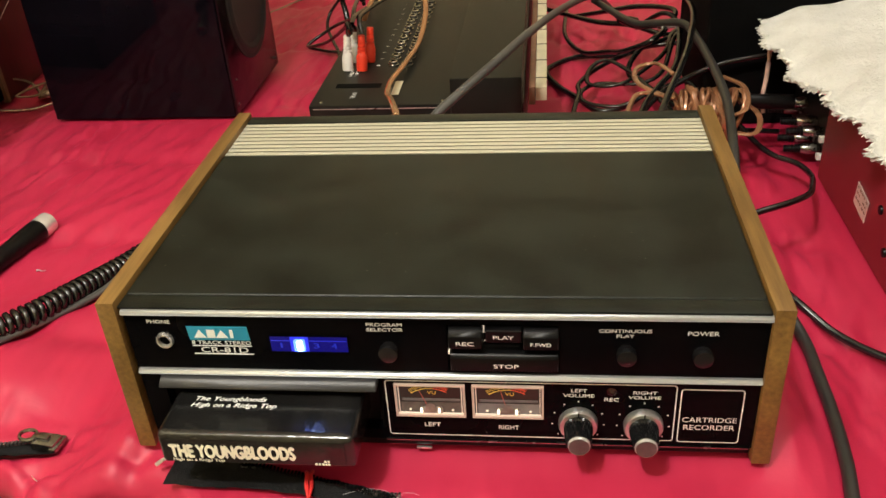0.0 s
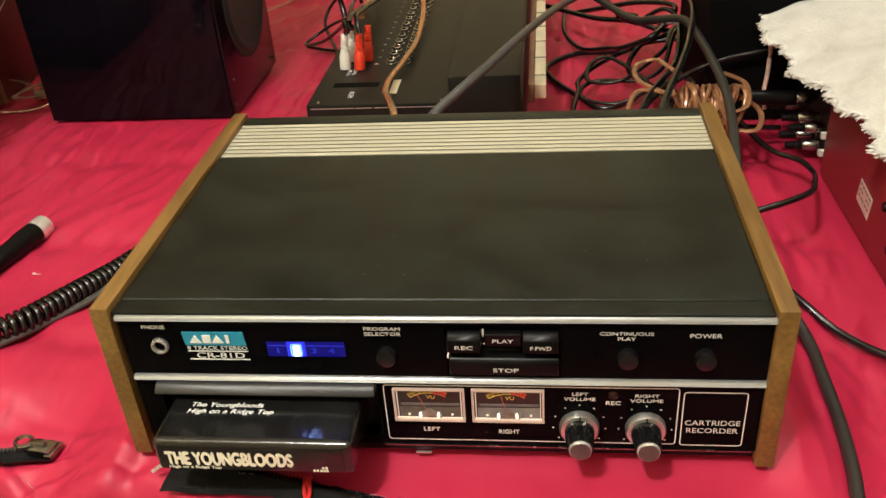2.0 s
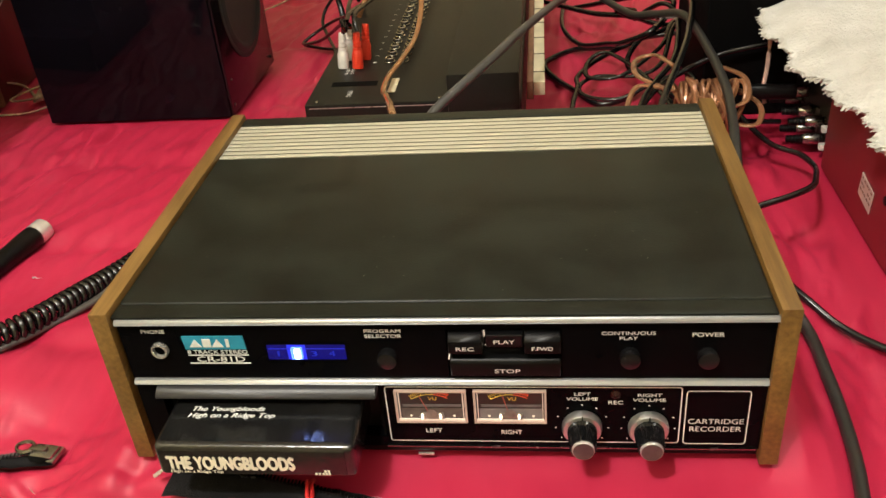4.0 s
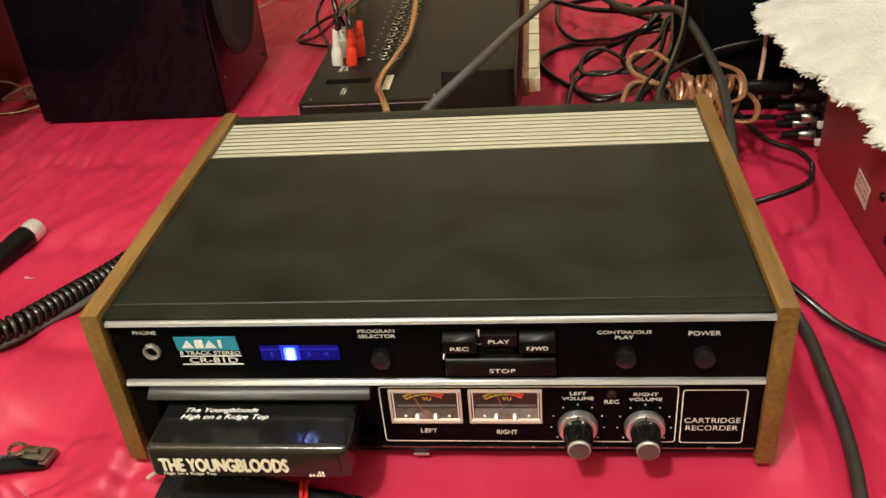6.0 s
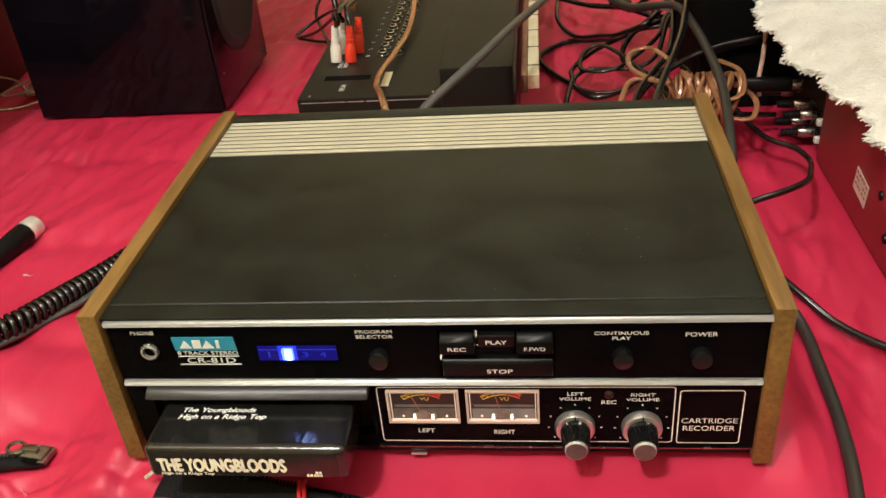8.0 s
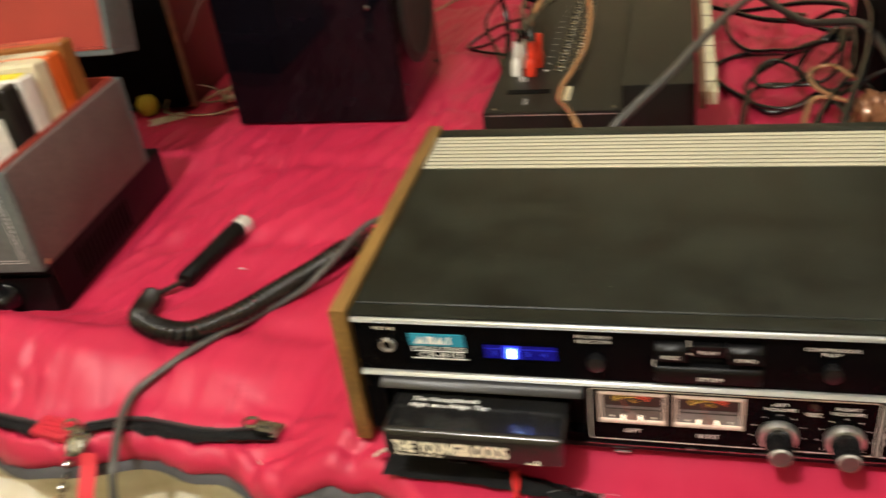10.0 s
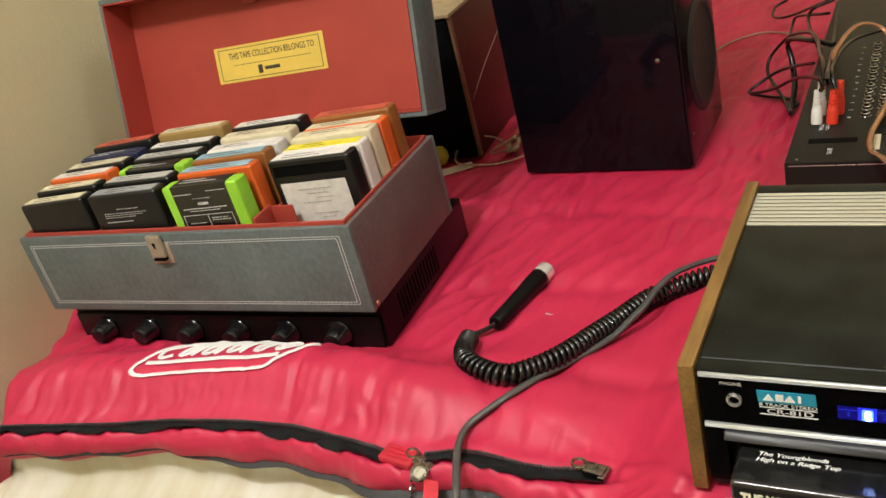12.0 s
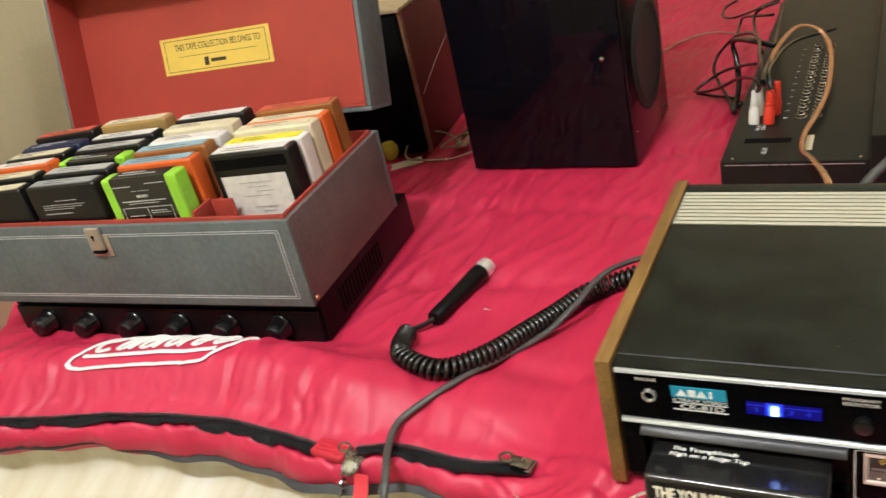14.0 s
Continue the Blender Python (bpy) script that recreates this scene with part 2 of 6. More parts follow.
def letters(text, m, w, h, bold=0.0, slant=0.0, depth=0.0):
    """A bmesh of words in the built-in font, fitted to w by h, centred in the plane of m."""
    cu = bpy.data.curves.new("words", "FONT")
    cu.body, cu.align_x, cu.align_y, cu.shear, cu.resolution_u = text, "CENTER", "CENTER", slant, 3
    cu.space_line = 1.08
    ob = bpy.data.objects.new("words", cu)
    scene.collection.objects.link(ob)
    bpy.context.view_layer.update()
    me = bpy.data.meshes.new_from_object(ob.evaluated_get(bpy.context.evaluated_depsgraph_get()))
    bpy.data.objects.remove(ob)
    bm = bmesh.new()
    bm.from_mesh(me)
    bpy.data.meshes.remove(me)
    each = len(bm.verts)
    if bold:
        flat = bm.copy()
        tall = max(v.co.y for v in bm.verts) - min(v.co.y for v in bm.verts)
        more = []
        for dx, dy in ((bold, 0), (-bold, 0), (0, bold * 0.7), (0, -bold * 0.7)):
            b2 = flat.copy()
            bmesh.ops.translate(b2, verts=b2.verts, vec=(dx * tall, dy * tall, 0))
            more.append(b2)
        flat.free()
        bm = joined(bm, *more)
    bm.verts.index_update()
    lo = [min(v.co[k] for v in bm.verts) for k in (0, 1)]
    hi = [max(v.co[k] for v in bm.verts) for k in (0, 1)]
    for v in bm.verts:
        v.co.x = ((v.co.x - lo[0]) / (hi[0] - lo[0]) - 0.5) * w
        v.co.y = ((v.co.y - lo[1]) / (hi[1] - lo[1]) - 0.5) * h
        v.co.z = depth + 0.00003 * (v.index // each)
    bmesh.ops.transform(bm, matrix=m, verts=bm.verts)
    return bm


def part(name, bm, material, parent=None, label="", smooth=None):
    """Links a bmesh (or mesh) as ONE mesh object under a thing or a part."""
    if isinstance(bm, bmesh.types.BMesh):
        me = bpy.data.meshes.new(name)
        bm.to_mesh(me)
        bm.free()
    else:
        me = bm
    me.materials.append(material)
    if smooth is None:
        smooth = 35
    if smooth:
        me.polygons.foreach_set("use_smooth", [True] * len(me.polygons))
        me.set_sharp_from_angle(angle=radians(smooth))
    ob = new(name, me)
    if parent is not None:
        ob.parent = parent
        ob.matrix_parent_inverse = parent.matrix_basis.inverted() if parent.parent is None else (parent.parent.matrix_basis @ parent.parent.matrix_basis.inverted()).inverted()
    if label:
        tagged(ob, label=label)
    return ob


def thing(name, m, label, category, group="", kind=""):
    ob = new(name)
    ob.empty_display_size = 0.05
    ob.matrix_basis = m
    return tagged(ob, label, category, group, kind)


def piece(name, mesh, material, parent, label=""):
    """A part given in its thing's own frame."""
    ob = part(name, mesh, material, None, label)
    ob.parent = parent
    return ob


def front(x, z, y):
    """The plane of a face that looks to -y."""
    return pose(x, y, z, 90, 0, 0)


def smoothstep(a, b, v):
    t = min(1.0, max(0.0, (v - a) / (b - a)))
    return t * t * (3 - 2 * t)


# ---- the place ----
def setting(name, bm, material, label):
    ob = part(name, bm, material)
    return tagged(ob, label, kind="structure")


WALL_X = -1.13
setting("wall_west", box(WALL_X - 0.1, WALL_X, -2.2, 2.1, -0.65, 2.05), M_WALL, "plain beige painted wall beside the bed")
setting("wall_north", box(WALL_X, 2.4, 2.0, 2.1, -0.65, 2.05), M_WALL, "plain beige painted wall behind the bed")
# unseen walls: east white and south close, so they bounce fill light
setting("wall_east", box(2.4, 2.5, -2.2, 2.1, -0.65, 2.05), M_CEIL, "unseen white wall added to bounce fill light")
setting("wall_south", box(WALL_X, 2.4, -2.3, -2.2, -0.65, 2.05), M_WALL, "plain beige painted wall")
setting("floor", box(WALL_X, 2.4, -2.2, 2.0, -0.75, -0.65), M_FLOOR, "brown carpet floor")
setting("ceiling", box(WALL_X - 0.1, 2.5, -2.3, 2.1, 2.05, 2.15), M_CEIL, "plain white ceiling")


# the line of the zip along the near edge of the sleeping bag, and the edge below it
ZIP_X = (-1.20, -0.92, -0.807, -0.728, -0.64, -0.573, -0.503, -0.462, -0.440, -0.414, -0.398, -0.385, -0.357, -0.321, -0.289, -0.260)
ZIP_Y = (-0.085, -0.033, -0.010, 0.011, 0.025, 0.030, 0.024, 0.017, 0.015, 0.021, 0.030, 0.031, 0.029, 0.024, 0.030, 0.037)


def zip_y(x):
    return sum(float(np.interp(x + d, ZIP_X, ZIP_Y)) for d in (-0.016, -0.008, 0, 0.008, 0.016)) / 5


def edge_y(x):
    e = zip_y(x) - 0.017 - 0.006 * smoothstep(-0.47, -0.40, x) + 0.0025 * math.sin(x * 31) + 0.0025 * math.sin(x * 83)
    e += (-0.022 - e) * smoothstep(-0.31, -0.24, x)
    return e + (-0.095 - e) * smoothstep(-0.175, -0.07, x)


def rect_gap(x, y, x0, x1, y0, y1):
    return math.hypot(max(x0 - x, 0, x - x1), max(y0 - y, 0, y - y1))


def bag_base(x, y):
    z = -0.040 - 0.010 * smoothstep(0.3, 0.75, y)
    s = y - zip_y(x)
    k = 1 - smoothstep(-0.33, -0.23, x)
    far = smoothstep(-0.46, -0.37, x)
    z += k * ((0.041 - 0.019 * far) * (0.35 + 0.65 * smoothstep(-1.04, -0.90, x)) * smoothstep(0.002, 0.066, s) * (1 - smoothstep(0.078, 0.165 + 0.075 * far, s)) + 0.008 * (1 - smoothstep(0.0, 0.03, s)))
    g = rect_gap(x, y, -0.19, 0.19, -0.10, 0.27)
    z += (-0.001 - 0.006 * (1 - smoothstep(-0.012, 0.03, y)) - z) * math.exp(-(g / 0.050) ** 2)
    g = rect_gap(x, y, -1.03, -0.56, 0.175, 0.48)
    z += (-0.056 - z) * math.exp(-(g / 0.016) ** 2)
    g = rect_gap(x, y, 0.315, 0.8, 0.0, 0.44)
    z += (-0.034 - z) * math.exp(-(g / 0.03) ** 2)
    z -= 3.0 * max(0.0, -0.966 - 0.58 * (y - 0.02) - x) ** 1.25 * (1 - smoothstep(0.25, 0.5, y))
    return z


SEAMS = (0.145, 0.300, 0.48, 0.67, 0.88, 1.10)


def under_things(x, y):
    """0 where a thing presses the bag flat, 1 in the open."""
    g = min(rect_gap(x, y, -0.185, 0.185, -0.005, 0.265), rect_gap(x, y, -1.03, -0.56, 0.175, 0.48), rect_gap(x, y, -0.565, -0.31, 0.612, 0.84),
            rect_gap(x, y, -0.19, 0.05, 0.45, 1.15), rect_gap(x, y, 0.315, 0.8, 0.0, 0.56), rect_gap(x, y, 0.225, 0.45, 0.565, 0.80))
    return smoothstep(0.0, 0.035, g)


# creases in the cloth: start, way, length, height, width
FOLDS = []
fold_rnd = random.Random(11)
for k in range(120):
    fx, fy = fold_rnd.uniform(-1.0, 0.3), fold_rnd.uniform(0.06, 1.15)
    fa = radians(80 + fold_rnd.gauss(0, 11))
    FOLDS.append((fx, fy, fa, fold_rnd.uniform(0.06, 0.20), fold_rnd.uniform(0.0012, 0.0042), fold_rnd.uniform(0.005, 0.012)))
for k in range(26):
    fx = fold_rnd.uniform(-1.0, -0.24)
    FOLDS.append((fx, zip_y(fx) + fold_rnd.uniform(0.004, 0.03), radians(90 + fold_rnd.gauss(0, 18)), fold_rnd.uniform(0.03, 0.09), fold_rnd.uniform(0.0012, 0.0032), fold_rnd.uniform(0.003, 0.007)))
for fa, fl, fh in ((186, 0.17, 0.0030), (201, 0.13, 0.0026), (218, 0.12, 0.0030), (236, 0.10, 0.0026), (170, 0.16, 0.0026), (154, 0.18, 0.0024)):
    FOLDS.append((-0.186, 0.012, radians(fa), fl, fh, 0.0042))
# deep gathers between the seams behind the microphone and the loudspeaker, and beside the recorder
for x0, x1, y0, y1, count in ((-0.52, -0.20, 0.30, 0.56, 20), (-0.30, -0.20, 0.55, 0.95, 8), (0.19, 0.30, -0.05, 0.40, 14), (-0.60, -0.44, 0.40, 0.60, 8)):
    for k in range(count):
        FOLDS.append((fold_rnd.uniform(x0, x1), fold_rnd.uniform(y0, y1), radians(78 + fold_rnd.gauss(0, 9)), fold_rnd.uniform(0.07, 0.16), fold_rnd.uniform(0.0022, 0.0046), fold_rnd.uniform(0.0045, 0.0085)))
for k in range(22):
    fx = fold_rnd.uniform(-0.02, 0.30)
    FOLDS.append((fx, fold_rnd.uniform(-0.09, -0.01), radians(fold_rnd.uniform(-50, 60)), fold_rnd.uniform(0.03, 0.09), fold_rnd.uniform(0.0010, 0.0026), fold_rnd.uniform(0.003, 0.006)))
FOLD_CELLS = {}
for f in FOLDS:
    for k in range(9):
        cx, cy = f[0] + math.cos(f[2]) * f[3] * k / 8, f[1] + math.sin(f[2]) * f[3] * k / 8
        for i in (-1, 0, 1):
            for j in (-1, 0, 1):
                FOLD_CELLS.setdefault((int(cx // 0.04) + i, int(cy // 0.04) + j), set()).add(f)
FOLD_CELLS = {c: sorted(v) for c, v in FOLD_CELLS.items()}


def creases(x, y):
    h = 0.0
    for fx, fy, fa, fl, fh, fw in FOLD_CELLS.get((int(x // 0.04), int(y // 0.04)), ()):
        c, s = math.cos(fa), math.sin(fa)
        t = ((x - fx) * c + (y - fy) * s) / fl
        if 0 < t < 1:
            d = ((y - fy) * c - (x - fx) * s + 0.006 * math.sin(t * 5)) / fw
            if abs(d) < 3.2:
                h += fh * math.sin(math.pi * t) ** 0.7 * (0.55 * math.exp(-((d - 1.7) ** 2)) + 0.35 * math.exp(-((d + 1.7) ** 2) * 0.6) - math.exp(-d * d))
    return h


def bag_z(x, y):
    z = bag_base(x, y)
    w = 0.0060 * noise.noise(Vector((x * 5, y * 3.0, 3.1)))
    near = 1 - smoothstep(0.06, 0.20, y)
    # gathers that run back across the bag, bending and breaking up
    bend = 0.05 * noise.noise(Vector((x * 4, y * 5, 0.3)))
    g = 1.0 - 0.42 * near
    w += g * 0.0046 * ((1 - abs(noise.noise(Vector(((x + bend) * 15 - y * 5, y * 3.4, 8.7))))) ** 4 - 0.45)
    w += g * 0.0030 * ((1 - abs(noise.noise(Vector(((x - bend) * 33 - y * 12, y * 6.0, 1.7))))) ** 4 - 0.4)
    w += 0.0020 * ((1 - abs(noise.noise(Vector(((x + bend) * 70 + y * 9, y * 13.0, 4.4))))) ** 3 - 0.4)
    w += creases(x, y)
    # soft gathers that fan back from the zip
    s = y - zip_y(x)
    if x < -0.2 and 0 < s < 0.16:
        a = smoothstep(0.0, 0.02, s) * (1 - smoothstep(0.03, 0.15, s)) * (0.35 + 0.65 * smoothstep(-0.78, -0.55, x))
        q = x + 0.25 * s * (x + 0.45)
        w += a * 0.0044 * ((1 - abs(noise.noise(Vector((q * 26, s * 5, 12.3))))) ** 3 - 0.5) + a * 0.0035 * ((1 - abs(noise.noise(Vector((q * 58, s * 9, 3.3))))) ** 3 - 0.5)
    w *= 1 - 0.75 * (1 - smoothstep(-0.26, -0.22, x)) * math.exp(-((y - zip_y(x)) / 0.016) ** 2)
    w *= 1 - 0.62 * math.exp(-(rect_gap(x, y, -0.44, -0.25, 0.07, 0.26) / 0.03) ** 2)
    w *= 1 - 0.75 * math.exp(-(rect_gap(x, y, -0.775, -0.61, 0.045, 0.125) / 0.02) ** 2)
    for s in SEAMS:
        d = (y - s - 0.012 * math.sin(x * 5 + s * 9)) / 0.012
        if abs(d) < 5:
            e = math.exp(-d * d * 0.25)
            w -= 0.0050 * math.exp(-d * d * 0.6)
            w += 0.0050 * e * (noise.noise(Vector((x * 55, s * 7, y * 6))))
    # folds that spring from the recorder's near corner
    for fa, fl, fh, fw in ((243, 0.085, 0.0034, 0.0066), (226, 0.105, 0.0036, 0.0060), (209, 0.125, 0.0032, 0.0064), (194, 0.14, 0.0030, 0.0058), (178, 0.15, 0.0028, 0.0062), (163, 0.14, 0.0026, 0.0066)):
        c, s = math.cos(radians(fa)), math.sin(radians(fa))
        t = ((x + 0.184) * c + (y - 0.008) * s) / fl
        if 0 < t < 1:
            d = ((y - 0.008) * c - (x + 0.184) * s + 0.006 * math.sin(t * 4)) / fw
            z += fh * math.sin(math.pi * t ** 0.6) * (math.exp(-d * d) - 0.8 * math.exp(-((d - 1.6) ** 2) * 1.6))
    return z + w * (0.12 + 0.88 * under_things(x, y))


def soft_z(x, y):
    """The bag's height, evened out over a cable's bending length."""
    return sum(bag_z(x + r * math.cos(a), y + r * math.sin(a)) for r in (0.010, 0.022) for a in (0.4, 1.45, 2.5, 3.5, 4.6, 5.7)) / 12


def hem_drop(x):
    return 0.022 + 0.009 * smoothstep(-0.74, -0.64, x) - 0.012 * smoothstep(-0.52, -0.42, x)


def bag_point(x, s):
    """s runs from under the near edge (negative) over the rolled hem to the top and back."""
    e = edge_y(x)
    if s < 0:
        return (x, e + 0.003 - s * 0.2, bag_z(x, e + 0.017) - hem_drop(x) - 0.001 + s * 0.3)
    y = e + s
    z = bag_z(x, y)
    if s < 0.017:
        calm = 1 - 0.7 * smoothstep(-0.30, -0.24, x)
        z = bag_z(x, e + 0.017) + calm * (0.0042 * ((1 - abs(noise.noise(Vector((x * 48, s * 40, 2))))) ** 3 - 0.45) + 0.0032 * noise.noise(Vector((x * 95, s * 90, 2))) + 0.0026 * math.sin(s / 0.017 * math.pi) * (1 + noise.noise(Vector((x * 40, 0, 6))))) - hem_drop(x) * (1 - math.sqrt(max(0.0, 1 - (1 - s / 0.017) ** 2)))
    d = (y - zip_y(x)) / 0.009
    if x < -0.25 and abs(d) < 4:
        z -= 0.007 * math.exp(-d * d)
    return (x, y, z)


bag_xs = np.concatenate([np.arange(-1.165, 0.32, 0.0038), np.arange(0.32, 1.30, 0.012)]).tolist()
bag_ss = [-0.06, -0.03, -0.012] + (np.arange(0, 10) * 0.002).tolist() + np.arange(0.021, 0.34, 0.0036).tolist() + np.arange(0.343, 1.9, 0.0075).tolist()
bag = tagged(part("sleeping_bag", sheet(bag_xs, bag_ss, bag_point), M_BAG, smooth=180), "red quilted nylon sleeping bag spread over the bed", "sleeping bag")


def spread(x, s):
    y = edge_y(min(x, -0.2)) + 0.020
    fold = (0.009 * math.sin(x * 34 + 2 * math.sin(x * 9)) + 0.006 * math.sin(x * 71 + 1.3 * math.sin(x * 17))) * smoothstep(0.02, 0.16, s) + 0.007 * noise.noise(Vector((x * 18, s * 6, 0)))
    out = min(max(s - 0.044, 0.0), 0.13)
    return (x, y - 0.93 * out + fold, -0.058 - min(s, 0.044) - 0.38 * out - max(0.0, s - 0.174))


spread_ob = part("bedspread", sheet(np.arange(-0.985, 1.3, 0.008).tolist(), np.arange(-0.02, 0.62, 0.01).tolist(), spread), M_CREAM, smooth=180)
tagged(spread_ob, "cream and beige bedspread hanging over the side of the bed", "bedspread")
def drape(x, s):
    return (x, -0.022 - 0.05 * s + 0.004 * math.sin(x * 60 + s * 3), -0.088 - 0.40 * s + 0.006 * math.sin(x * 40))


# dark navy sheet filling the gap between bed and wall
navy = part("blanket", sheet(np.arange(-1.128, -0.975, 0.006).tolist(), np.linspace(0, 1, 24).tolist(), drape), mat("dark_navy", (0.012, 0.013, 0.030), 0.85, var=0.3, scale=60, bump=0.4, bump_scale=500), smooth=180)
navy_rim = navy.modifiers.new("thickness", "SOLIDIFY")
navy_rim.thickness = 0.004
tagged(navy, "dark navy sheet hanging between bed and wall", "blanket")
bed = tagged(part("mattress", box(-1.02, 1.30, 0.10, 1.95, -0.62, -0.10, 0.03, 3), M_CREAM), "cream covered mattress under the sleeping bag", "mattress")

# ---- the cartridge recorder ----
def holed(xs, zs, gaps, y0, y1):
    """One plate across the cuts xs and zs, open at the cells in gaps."""
    bm = bmesh.new()
    v = {(i, j, k): bm.verts.new((x, y, z)) for i, x in enumerate(xs) for j, z in enumerate(zs) for k, y in enumerate((y0, y1))}
    cells = {(i, j) for i in range(len(xs) - 1) for j in range(len(zs) - 1)} - gaps
    for i, j in cells:
        for k in (0, 1):
            bm.faces.new((v[i, j, k], v[i + 1, j, k], v[i + 1, j + 1, k], v[i, j + 1, k]))
        for (di, dj), (a, b) in {(-1, 0): ((i, j), (i, j + 1)), (1, 0): ((i + 1, j), (i + 1, j + 1)), (0, -1): ((i, j), (i + 1, j)), (0, 1): ((i, j + 1), (i + 1, j + 1))}.items():
            if (i + di, j + dj) not in cells:
                bm.faces.new((v[*a, 0], v[*b, 0], v[*b, 1], v[*a, 1]))
    bmesh.ops.recalc_face_normals(bm, faces=bm.faces)
    return bm


# the front is laid out on its own grid, then fitted between the side panels
FACE = Matrix(((0.9965, 0, 0, 0.0012), (0, 1, 0, 0), (0, 0, 1.02, 0.0003), (0, 0, 0, 1)))


def fitted(name, bm, material, parent=None, label="", smooth=None):
    bmesh.ops.transform(bm, matrix=FACE, verts=bm.verts)
    return part(name, bm, material, parent, label, smooth)


def wedge(x0, x1, pts):
    """A bar with the (y, z) outline pts between x0 and x1."""
    bm = bmesh.new()
    a = [bm.verts.new((x0, y, z)) for y, z in pts]
    b = [bm.verts.new((x1, y, z)) for y, z in pts]
    for k in range(len(pts)):
        bm.faces.new((a[k], a[(k + 1) % len(pts)], b[(k + 1) % len(pts)], b[k]))
    bm.faces.new(a[::-1])
    bm.faces.new(b)
    bmesh.ops.recalc_face_normals(bm, faces=bm.faces)
    bmesh.ops.bevel(bm, geom=bm.edges[:], offset=0.0005, segments=1, affect="EDGES")
    return bm


rec = thing("cartridge_recorder", pose(0, 0, 0), "black eight-track cartridge recorder with walnut sides and lit meters", "tape recorder")
for x0, x1 in ((-0.1825, -0.1722), (0.1722, 0.1825)):
    part("side_panel", box(x0, x1, 0.0, 0.2625, 0.0, 0.1043, 0.0009, 2), M_WOOD, rec, "walnut veneered side panel")
part("body", box(-0.1720, 0.1720, 0.012, 0.2600, 0.006, 0.0960, 0.001), M_BLACK, rec)
part("top_cover", joined(box(-0.1718, 0.1718, 0.0145, 0.1900, 0.0968, 0.1013, 0.0018, 3), box(-0.1718, 0.1718, 0.2475, 0.2610, 0.0968, 0.1013, 0.0012, 2), box(-0.1718, 0.1718, 0.0025, 0.0143, 0.0990, 0.1006, 0.0007, 2)), M_COVER, rec, "black painted steel cover")
dust_rnd = random.Random(8)
dust = part("dust_specks", joined(*[box(-0.5, 0.5, -0.5, 0.5, 0, 0.4, m=pose(dust_rnd.uniform(-0.165, 0.165), dust_rnd.uniform(0.02, 0.185), 0.1013, 0, 0, dust_rnd.uniform(0, 180)) @ Matrix.Diagonal((dust_rnd.uniform(0.0003, 0.0011), 0.0003, 0.0003, 1))) for k in range(55)]), mat("grey_dust", (0.16, 0.16, 0.13), 0.9, var=0.3, scale=300), rec, "fine pale dust specks")
tagged(dust, kind="stuff")
part("vent_backing", box(-0.1715, 0.1715, 0.1902, 0.2473, 0.0966, 0.0972), M_MATTE, rec)
for k in range(9):
    y = 0.1937 + k * 0.0063
    part("slat", joined(box(-0.1716, 0.1716, y - 0.0024, y + 0.0024, 0.1003, 0.1007), box(-0.1716, 0.1716, y + 0.0020, y + 0.0024, 0.0974, 0.1003)), M_SLAT, rec, "champagne aluminium vent slat")
fitted("upper_trim", wedge(-0.1720, 0.1720, ((0.0066, 0.0941), (0.0006, 0.0941), (0.0002, 0.0946), (0.0012, 0.0968), (0.0066, 0.0968))), M_CHROME, rec, "bright aluminium trim strip")
fitted("middle_trim", wedge(-0.1715, 0.1715, ((0.0060, 0.0542), (0.0008, 0.0542), (0.0004, 0.0546), (0.0018, 0.0568), (0.0060, 0.0568))), M_CHROME, rec, "bright aluminium trim strip")
fitted("upper_panel", holed((-0.1720, 0.0060, 0.0660, 0.1720), (0.0570, 0.0580, 0.0885, 0.0946), {(1, 1)}, 0.0035, 0.0130), M_PANEL, rec)
fitted("lower_panel", holed((-0.1720, -0.1590, -0.0320, 0.1720), (0.0080, 0.0150, 0.0535, 0.0540), {(1, 1)}, 0.0035, 0.0130), M_PANEL, rec)
fitted("plinth", box(-0.1715, 0.1715, 0.0060, 0.2500, 0.0015, 0.0078, 0.0008), M_BLACK, rec)
fitted("lower_trim", box(-0.0330, 0.1700, 0.0025, 0.0050, 0.0078, 0.0086), M_DULL, rec, "thin dull metal edge")
fitted("key_well", box(0.0062, 0.0658, 0.0125, 0.0130, 0.0575, 0.0880), M_MATTE, rec)
fitted("slot_lining", joined(box(-0.1590, -0.0320, 0.1200, 0.1210, 0.0080, 0.0540), box(-0.1590, -0.1575, 0.0130, 0.1200, 0.0150, 0.0540), box(-0.0345, -0.0330, 0.0045, 0.1200, 0.0150, 0.0540), box(-0.1575, -0.0345, 0.0130, 0.1200, 0.0150, 0.0160)), M_MATTE, rec)


fitted("slot_flap", wedge(-0.1585, -0.0340, ((0.0045, 0.0536), (-0.0010, 0.0532), (-0.0050, 0.0500), (-0.0050, 0.0488), (0.0045, 0.0488))), mat("grey_flap", (0.032, 0.032, 0.034), 0.42, var=0.15, scale=80), rec, "dark grey flap over the cartridge slot")

